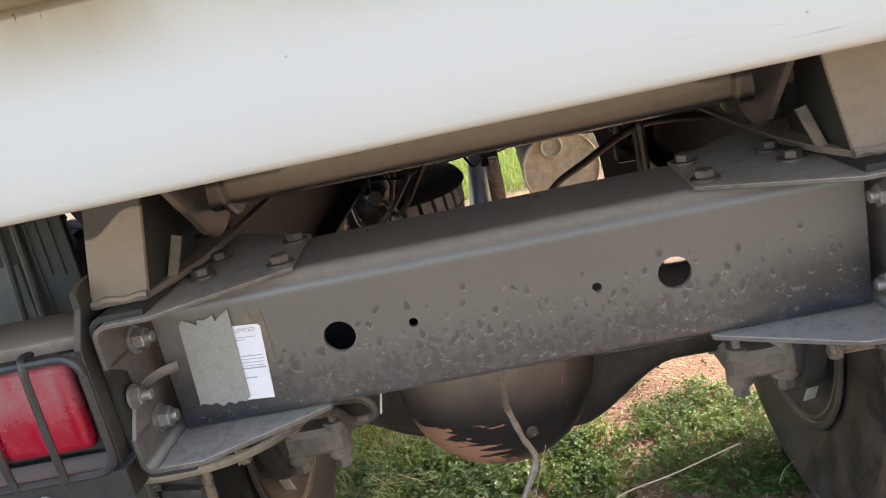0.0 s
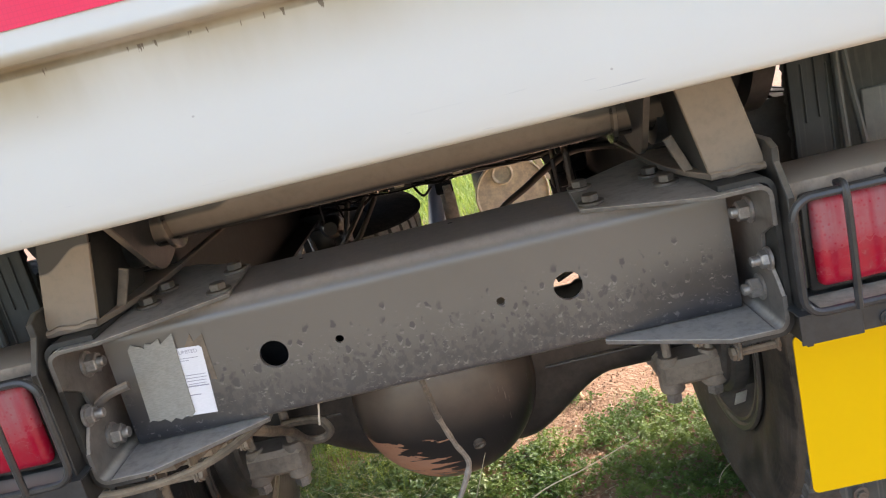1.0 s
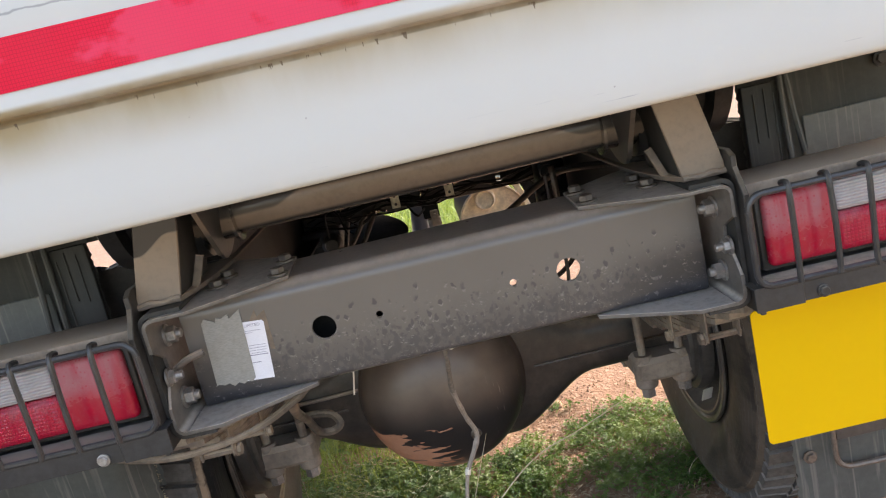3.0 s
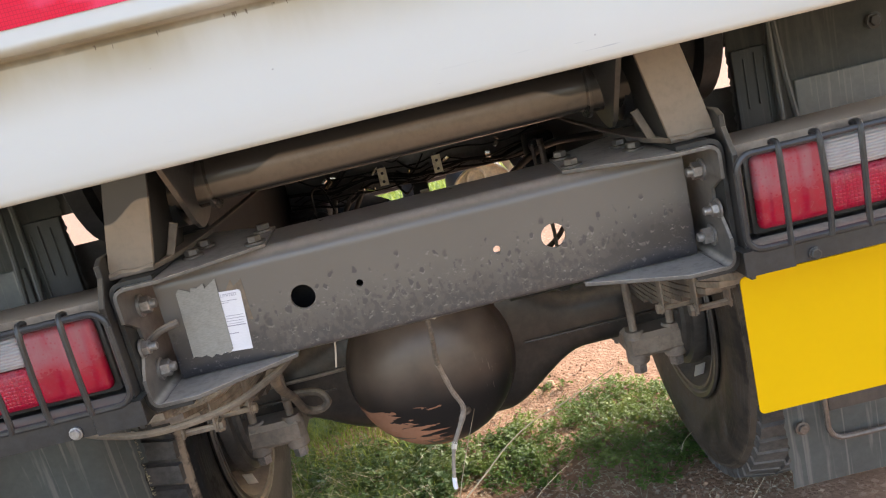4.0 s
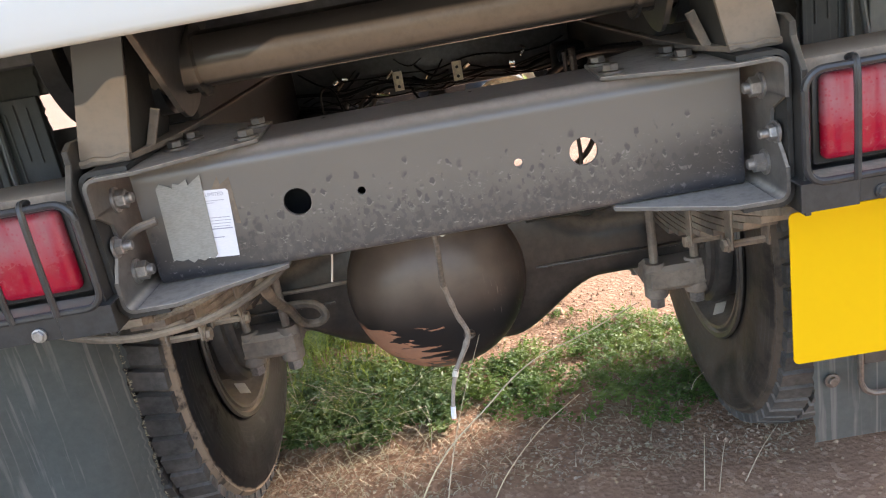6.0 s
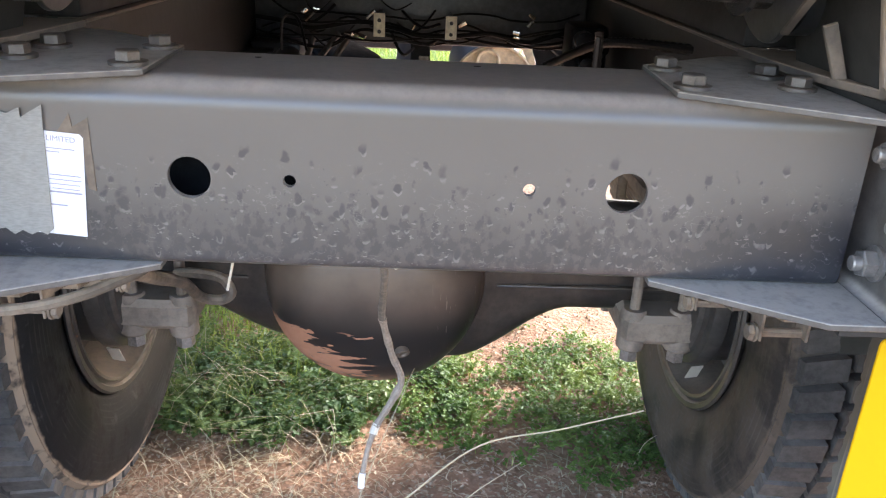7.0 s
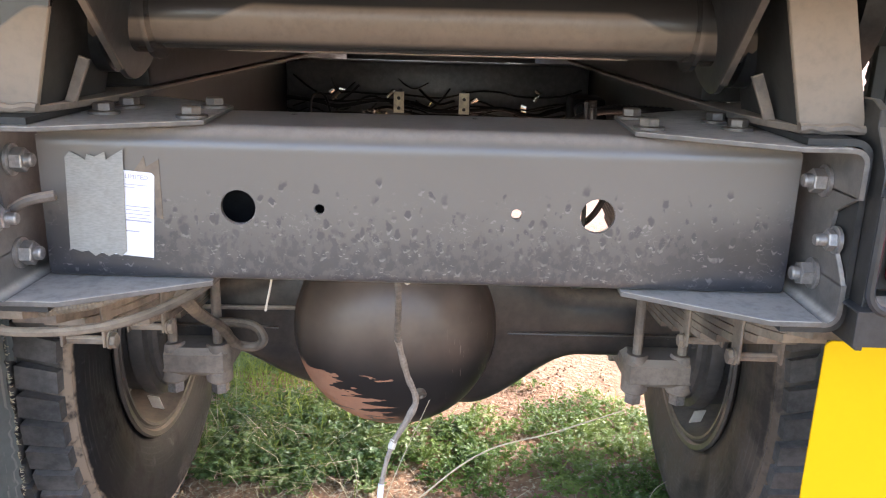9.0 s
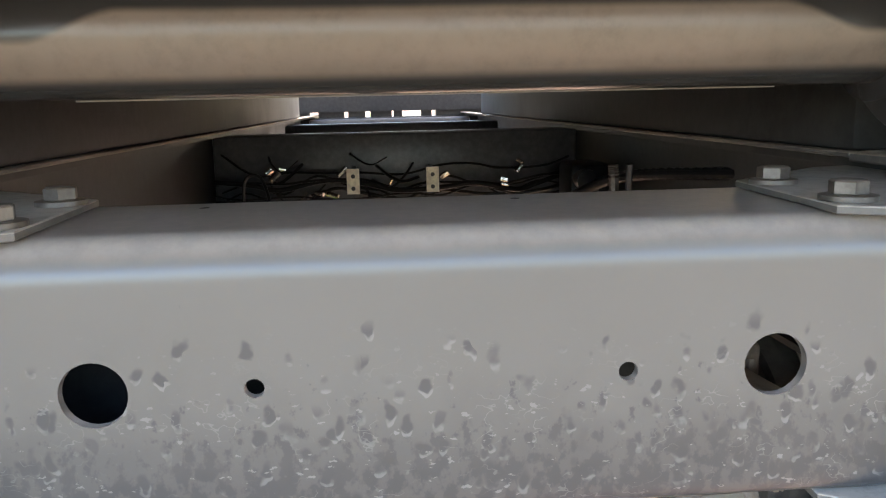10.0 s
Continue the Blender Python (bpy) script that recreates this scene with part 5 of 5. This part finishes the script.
# strap and bracket that hang the tank
bm = bmesh.new()
prism(bm, [(0.335, 0.76), (0.385, 0.66), (0.395, 0.665), (0.352, 0.80), (0.250, 0.845), (0.245, 0.835)], 1, 1.985, 2.03, 0.001)
part("tank_bracket", bm, M["tank"], tank, "bent dusty steel bracket")
# plate added to turn the bright gap beside the bracket black
bm = bmesh.new()
prism(bm, [(0.352, 0.80), (0.385, 0.72), (0.398, 0.50), (0.52, 0.50), (0.52, 0.92), (0.29, 0.92), (0.30, 0.855)], 1, 2.034, 2.042, 0.001)
part("gap_plate", bm, M["loom"], tank, "black plate added to close the bright gap beside the tank")
bm = bmesh.new()
box(bm, -0.033, 0.031, 1.992, 2.04, 0.700, 0.846, 0.004)
hanger = part("shock_bracket", bm, M["loom"], truck)
bm = bmesh.new()
box(bm, -0.006, 0.026, 1.974, 1.9915, 0.670, 0.732, 0.003)
lathe(bm, [(-0.004, 0.006), (0.002, 0.009)], 1, (0.010, 1.973, 0.712), 14)
part("bracket_foot", bm, M["tan"], hanger, "dusty tan bracket foot with a bolt")
bm = bmesh.new()
tube(bm, [(0.005, 2.05, 0.30), (0.005, 2.03, 0.52), (0.005, 2.01, 0.697)], 0.027, 16, 3)
part("shock_absorber", bm, M["tan"], truck, "dusty tan shock absorber")
bm = bmesh.new()
keep_y, keep_z = AX_Y, AX_Z
AX_Y, AX_Z = 0.0, 0.0
lug_tyre(bm, 0.0, 1, 0.46)
blocks = bmesh.new()
tread_blocks(blocks, 0.0, 1, 0.46, 44)
AX_Y, AX_Z = keep_y, keep_z
for b in (bm, blocks):
    bmesh.ops.transform(b, matrix=pose(-0.580, 2.06, 0.628, 3, 9, 0) @ pose(0, 0, 0, 0, 90, 0), verts=b.verts)
spare = part("spare_wheel", bm, M["dark_rubber"], truck, "spare tyre slung under the frame", 40)
tagged(part("tread", blocks, M["pale_rubber"], spare), kind="stuff")
bm = bmesh.new()
lathe(bm, [(-0.10, 0.05), (-0.09, 0.20), (-0.08, 0.27), (0.08, 0.27), (0.09, 0.20), (0.10, 0.05)], 0, (0, 0, 0), 40)
bmesh.ops.transform(bm, matrix=pose(-0.580, 2.06, 0.628, 3, 9, 0) @ pose(0, 0, 0, 0, 90, 0), verts=bm.verts)
part("rim", bm, M["dark_rubber"], spare)
# valve housing and hoses hanging under the middle crossmember
bm = bmesh.new()
box(bm, -0.43, -0.295, 1.37, 1.50, 0.70, 0.845, 0.012, 2)
box(bm, -0.40, -0.33, 1.35, 1.38, 0.73, 0.80, 0.008, 2)
lathe(bm, [(-0.02, 0.02), (0.0, 0.034), (0.03, 0.034), (0.04, 0.02)], 1, (-0.325, 1.34, 0.80), 16)
part("valve_housing", bm, M["gloss"], truck)
for k, (xa, za, xb) in enumerate(((-0.40, 0.78, -0.20), (-0.36, 0.72, -0.26), (-0.31, 0.80, -0.17))):
    hose("valve_hose", [(xa, 1.36, za), (xa + 0.03, 1.30, za - 0.05), ((xa + xb) / 2, 1.29, za - 0.03), (xb, 1.36, 0.87)], 0.008, "wire", n=7)
# backdrop added ahead to make the view dark, its slots leaving bright bits
bm = bmesh.new()
box(bm, -0.46, 0.46, 3.40, 3.55, 0.55, 1.003, 0.02, 2)
for a, b in ((-0.46, -0.375), (-0.335, -0.215), (-0.195, -0.115), (-0.09, 0.01), (0.02, 0.06), (0.15, 0.20), (0.22, 0.46)):
    box(bm, a, b, 3.42, 3.52, 0.98, 1.035)
box(bm, -0.46, 0.46, 3.40, 3.55, 1.03, 1.205)
part("dark_backdrop", bm, M["gloss"], truck)

# ---- ground ----
def warp(u, a, b):
    return math.copysign(a * (math.exp(b * abs(u)) - 1), u)


def ground_height(x, y):
    p = Vector((x, y, 0))
    near = math.exp(-((x * 0.12) ** 2 + ((y - 1) * 0.12) ** 2))
    h = 0.020 * noise.noise(p * 2.3) + 0.008 * noise.noise(p * 9) + 0.0035 * noise.noise(p * 31)
    for sx in (-0.704, 0.704, -1.0, 1.0):
        h -= 0.016 * math.exp(-(((x - sx) / 0.10) ** 2 + ((y - AX_Y) / 0.16) ** 2)) + 0.012 * math.exp(-((x - sx) / 0.12) ** 2) * math.exp(-((y - AX_Y) / 0.3) ** 2)
    return (h - 0.004) * near + 0.5 * (1 - near) * noise.noise(p * 0.02)


N = 150
grid = []
for j in range(-N, N + 1):
    row = []
    for i in range(-N, N + 1):
        x, y = warp(i / N, 0.42, 7.5), 1.0 + warp(j / N, 0.42, 7.5)
        row.append((x, y, ground_height(x, y)))
    grid.append(row)
verts = [p for row in grid for p in row]
W = 2 * N + 1
faces = [(j * W + i, j * W + i + 1, (j + 1) * W + i + 1, (j + 1) * W + i) for j in range(2 * N) for i in range(2 * N)]
me = bpy.data.meshes.new("ground")
me.from_pydata(verts, [], faces)
me.shade_smooth()
me.materials.append(M["soil"])
ground = tagged(new("ground", me), "reddish gravelly soil with patches of weeds", "ground", kind="structure")


def stuff(name, verts, faces, mat, label, category):
    me = bpy.data.meshes.new(name)
    me.from_pydata(verts, [], faces)
    me.materials.append(mat)
    return tagged(new(name, me), label, category, kind="stuff")


def density(x, y):
    """How thick the weeds grow at a place: two clumps with bare soil between, behind and ahead on the right."""
    v = noise.noise(Vector((x * 3.1, y * 3.1, 4))) * 0.5 + noise.noise(Vector((x * 11, y * 11, 9))) * 0.75
    left = math.exp(-(((x + 0.34) / 0.36) ** 2 + ((y - 1.14) / 0.30) ** 2) ** 2)
    right = 0.95 * math.exp(-(((x - 0.48) / 0.24) ** 2 + ((y - 1.12) / 0.36) ** 2) ** 1.3)
    mid = 0.55 * math.exp(-(((x - 0.10) / 0.32) ** 2 + ((y - 1.04) / 0.24) ** 2) ** 1.3)
    back = 0.8 * math.exp(-(((x + 0.55) / 0.42) ** 2 + ((y - 1.75) / 0.3) ** 2))
    return max(left, right, mid, back) + 0.7 * v - 0.12


def scatter(seed, count, x0, x1, y0, y1, least):
    rnd = random.Random(seed)
    out = []
    while len(out) < count:
        x, y = rnd.uniform(x0, x1), rnd.uniform(y0, y1)
        if least is None or density(x, y) > least + 0.35 * rnd.random():
            out.append((x, y, rnd))
    return out


# weeds: small plants with a few stems, each with folded oval leaves
verts, faces = [], []
UP = Vector((0, 0, 1))


def leaf(c, d, rise, L, Wd, roll):
    tip = (d + UP * rise).normalized()
    side = d.cross(UP)
    n = side.cross(tip)
    side = (side + n * roll).normalized()
    n = side.cross(tip)
    i = len(verts)
    verts.extend([c, c + tip * L * 0.35 + side * Wd + n * Wd * 0.3, c + tip * L * 0.75 + side * Wd * 0.8 + n * Wd * 0.1, c + tip * L - n * L * 0.08,
                  c + tip * L * 0.75 - side * Wd * 0.8 + n * Wd * 0.1, c + tip * L * 0.35 - side * Wd + n * Wd * 0.3, c + tip * L * 0.5])
    faces.extend([(i + k, i + (k + 1) % 6, i + 6) for k in range(6)])


for x, y, rnd in scatter(21, 1250, -0.80, 0.12, 0.74, 1.75, 0.34):
    base = Vector((x, y, ground_height(x, y)))
    size = rnd.uniform(0.6, 1.2) * (1.1 if x < 0 else 0.85)
    tall = rnd.uniform(0.02, 0.075 if x < 0 else 0.05) * size
    for k in range(rnd.choice((2, 3, 4))):
        a = rnd.uniform(0, 2 * math.pi)
        d = Vector((math.cos(a), math.sin(a), 0))
        top = base + d * tall * rnd.uniform(0.2, 0.8) + UP * tall * rnd.uniform(0.5, 1.0)
        for j in range(rnd.choice((3, 4, 5))):
            u = 0.35 + 0.65 * j / 4
            b = a + rnd.uniform(-2.2, 2.2)
            leaf(base.lerp(top, u), Vector((math.cos(b), math.sin(b), 0)), rnd.uniform(-0.3, 0.7), rnd.uniform(0.009, 0.020) * size, rnd.uniform(0.0032, 0.0066) * size, rnd.uniform(-0.5, 0.5))
stuff("weeds", verts, faces, M["leaf"], "low dark green broad-leaved weeds", "weeds")
verts, faces = [], []
for x, y, rnd in scatter(22, 2300, -0.05, 0.72, 0.76, 1.62, 0.22):
    base = Vector((x, y, ground_height(x, y)))
    tall = rnd.uniform(0.008, 0.045)
    a = rnd.uniform(0, 2 * math.pi)
    top = base + Vector((math.cos(a), math.sin(a), 0)) * tall * 0.6 + UP * tall
    for j in range(rnd.choice((4, 5, 6, 8))):
        b = rnd.uniform(0, 2 * math.pi)
        leaf(base.lerp(top, 0.3 + 0.7 * rnd.random()), Vector((math.cos(b), math.sin(b), 0)), rnd.uniform(-0.2, 0.6), rnd.uniform(0.007, 0.015), rnd.uniform(0.0026, 0.0050), rnd.uniform(-0.5, 0.5))
stuff("clover", verts, faces, M["clover"], "low carpet of small green weed leaves", "weeds")
# withered leaves lying on the soil
verts, faces = [], []
for x, y, rnd in scatter(23, 5200, -0.75, 0.75, 0.58, 1.4, None):
    b = rnd.uniform(0, 2 * math.pi)
    leaf(Vector((x, y, ground_height(x, y) + rnd.uniform(0.001, 0.006))), Vector((math.cos(b), math.sin(b), 0)), rnd.uniform(-0.1, 0.3), rnd.uniform(0.006, 0.014), rnd.uniform(0.002, 0.004), rnd.uniform(-0.6, 0.6))
stuff("leaf_litter", verts, faces, M["litter"], "withered brown and pale leaf litter on the soil", "leaf litter")


def blades(seed, count, area, least, long, wide, lean, mat, name, label):
    verts, faces = [], []
    for x, y, rnd in scatter(seed, count, *area, least):
        p = Vector((x, y, ground_height(x, y)))
        a = rnd.uniform(0, 2 * math.pi)
        d = Vector((math.cos(a), math.sin(a), 0))
        L, l, w = rnd.uniform(*long), rnd.uniform(*lean), rnd.uniform(*wide)
        side = Vector((-d.y, d.x, 0))
        i = len(verts)
        for k in range(4):
            u = k / 3
            q = p + Vector((0, 0, 1)) * L * u * (1 - 0.45 * l * u) + d * L * l * u * u
            ww = w * (1 - u) ** 0.7
            verts += [q - side * ww, q + side * ww]
        faces += [(i + 2 * k, i + 2 * k + 1, i + 2 * k + 3, i + 2 * k + 2) for k in range(3)]
    return stuff(name, verts, faces, mat, label, "grass")


blades(31, 900, (-0.9, 0.75, 0.78, 1.9), 0.22, (0.03, 0.10), (0.0008, 0.0020), (0.3, 1.3), M["blade"], "grass", "green grass blades growing among the weeds")
blades(34, 1000, (-0.85, -0.22, 1.38, 1.90), 0.22, (0.08, 0.22), (0.0010, 0.0024), (0.4, 1.5), M["blade"], "tall_grass", "tall yellowish green grass among the weeds")
blades(37, 420, (-0.62, -0.20, 1.20, 1.62), None, (0.07, 0.17), (0.0010, 0.0024), (0.3, 1.3), M["sunlit_blade"], "grass_clump", "yellowish green grass clump behind the axle, brightened as sunlit")
blades(35, 70, (-0.7, -0.1, 0.85, 1.35), 0.25, (0.10, 0.22), (0.0006, 0.0012), (0.9, 2.0), M["straw"], "bent_straw", "bent bleached grass stems among the weeds")
blades(32, 2000, (-0.9, 0.8, 0.6, 1.5), None, (0.010, 0.035), (0.0008, 0.0022), (1.2, 2.4), M["straw"], "dry_litter", "scattered bleached bits of dry grass and leaf")
blades(36, 95, (-0.62, -0.1, 0.66, 0.90), None, (0.06, 0.16), (0.0007, 0.0014), (1.7, 2.2), M["straw"], "dry_grass", "flattened dry grass lying on the soil")
blades(38, 110, (-0.62, -0.18, 0.92, 1.30), None, (0.10, 0.22), (0.0008, 0.0018), (0.5, 1.6), M["blade"], "arching_grass", "arching thin green grass stems over the weeds")
blades(33, 9000, (-1.1, 0.9, 4.6, 10.0), None, (0.05, 0.22), (0.003, 0.007), (0.2, 0.9), M["blade"], "far_grass", "sunlit green grass ahead of the truck")

# gravel: small uneven stones
verts, faces = [], []
rnd = random.Random(41)
for k in range(9000):
    if k < 3200:
        x, y = rnd.uniform(-0.9, 1.1), rnd.uniform(0.35, 1.7)
    else:
        x, y = rnd.uniform(-1.0, 1.3), rnd.uniform(1.3, 3.6)
    r = rnd.choice((0.002, 0.002, 0.003, 0.003, 0.004, 0.005, 0.007) if k < 3200 else (0.002, 0.003, 0.004, 0.005)) * rnd.uniform(0.7, 1.2)
    c = Vector((x, y, ground_height(x, y) + r * 0.05))
    i = len(verts)
    for v in ((1, 0, 0), (-1, 0, 0), (0, 1, 0), (0, -1, 0), (0, 0, 0.8), (0, 0, -0.8)):
        verts.append(c + Vector(v) * r * rnd.uniform(0.7, 1.3))
    faces += [(i + a, i + b, i + e) for a, b, e in ((0, 2, 4), (2, 1, 4), (1, 3, 4), (3, 0, 4), (2, 0, 5), (1, 2, 5), (3, 1, 5), (0, 3, 5))]
stuff("gravel", verts, faces, M["stone"], "loose reddish gravel", "gravel")


def pebble(x, y, r, seed):
    bm = bmesh.new()
    bmesh.ops.create_icosphere(bm, subdivisions=3, radius=r)
    for v in bm.verts:
        v.co *= 1 + 0.45 * noise.noise(v.co * (1.3 / r) + Vector((seed, 0, 0)))
        v.co.z *= 0.6
    bmesh.ops.translate(bm, vec=(x, y, ground_height(x, y) + r * 0.3), verts=bm.verts)
    return tagged(part("stone", bm, M["stone"]), "reddish laterite stone lying on the soil", "stone", "stones on the soil")


for k, (x, y, r) in enumerate(((0.285, 1.535, 0.022), (0.52, 2.2, 0.02), (0.20, 1.72, 0.012), (0.42, 1.95, 0.014), (0.10, 2.4, 0.02))):
    pebble(x, y, r, k * 3.7)


def stalk(pts, r=0.0016):
    bm = bmesh.new()
    tube(bm, pts, lambda u: r * (1 - 0.6 * u), 5, 6)
    return tagged(part("dry_stalk", bm, M["straw"]), "long bleached dry grass stalk leaning over the soil", "grass stalk", "dry stalks")


stalk([(-0.22, -0.10, 0.0), (-0.20, -0.07, 0.22), (-0.10, 0.01, 0.45), (0.015, 0.062, 0.545), (0.088, 0.096, 0.584), (0.165, 0.06, 0.632), (0.238, 0.018, 0.686)], 0.0016)
stalk([(-0.13, 0.08, 0.0), (-0.12, 0.10, 0.15), (-0.09, 0.17, 0.30), (-0.048, 0.268, 0.408), (0.011, 0.41, 0.495)], 0.0016)
stalk([(-0.08, 0.20, 0.0), (-0.06, 0.22, 0.12), (0.0, 0.27, 0.24), (0.092, 0.329, 0.312), (0.185, 0.385, 0.345)], 0.0015)
stalk([(0.44, 0.48, 0.0), (0.46, 0.53, 0.05), (0.475, 0.57, 0.085)], 0.0014)
stalk([(0.47, 0.47, 0.0), (0.50, 0.53, 0.04), (0.525, 0.57, 0.07)], 0.0013)
stalk([(0.535, 0.49, 0.0), (0.595, 0.55, 0.032), (0.655, 0.60, 0.058)], 0.0015)
stalk([(0.52, 0.84, 0.0), (0.545, 0.86, 0.05), (0.60, 0.88, 0.075)], 0.0012)
stalk([(-0.17, 0.80, 0.0), (-0.16, 0.84, 0.06), (-0.18, 0.86, 0.11)], 0.0012)
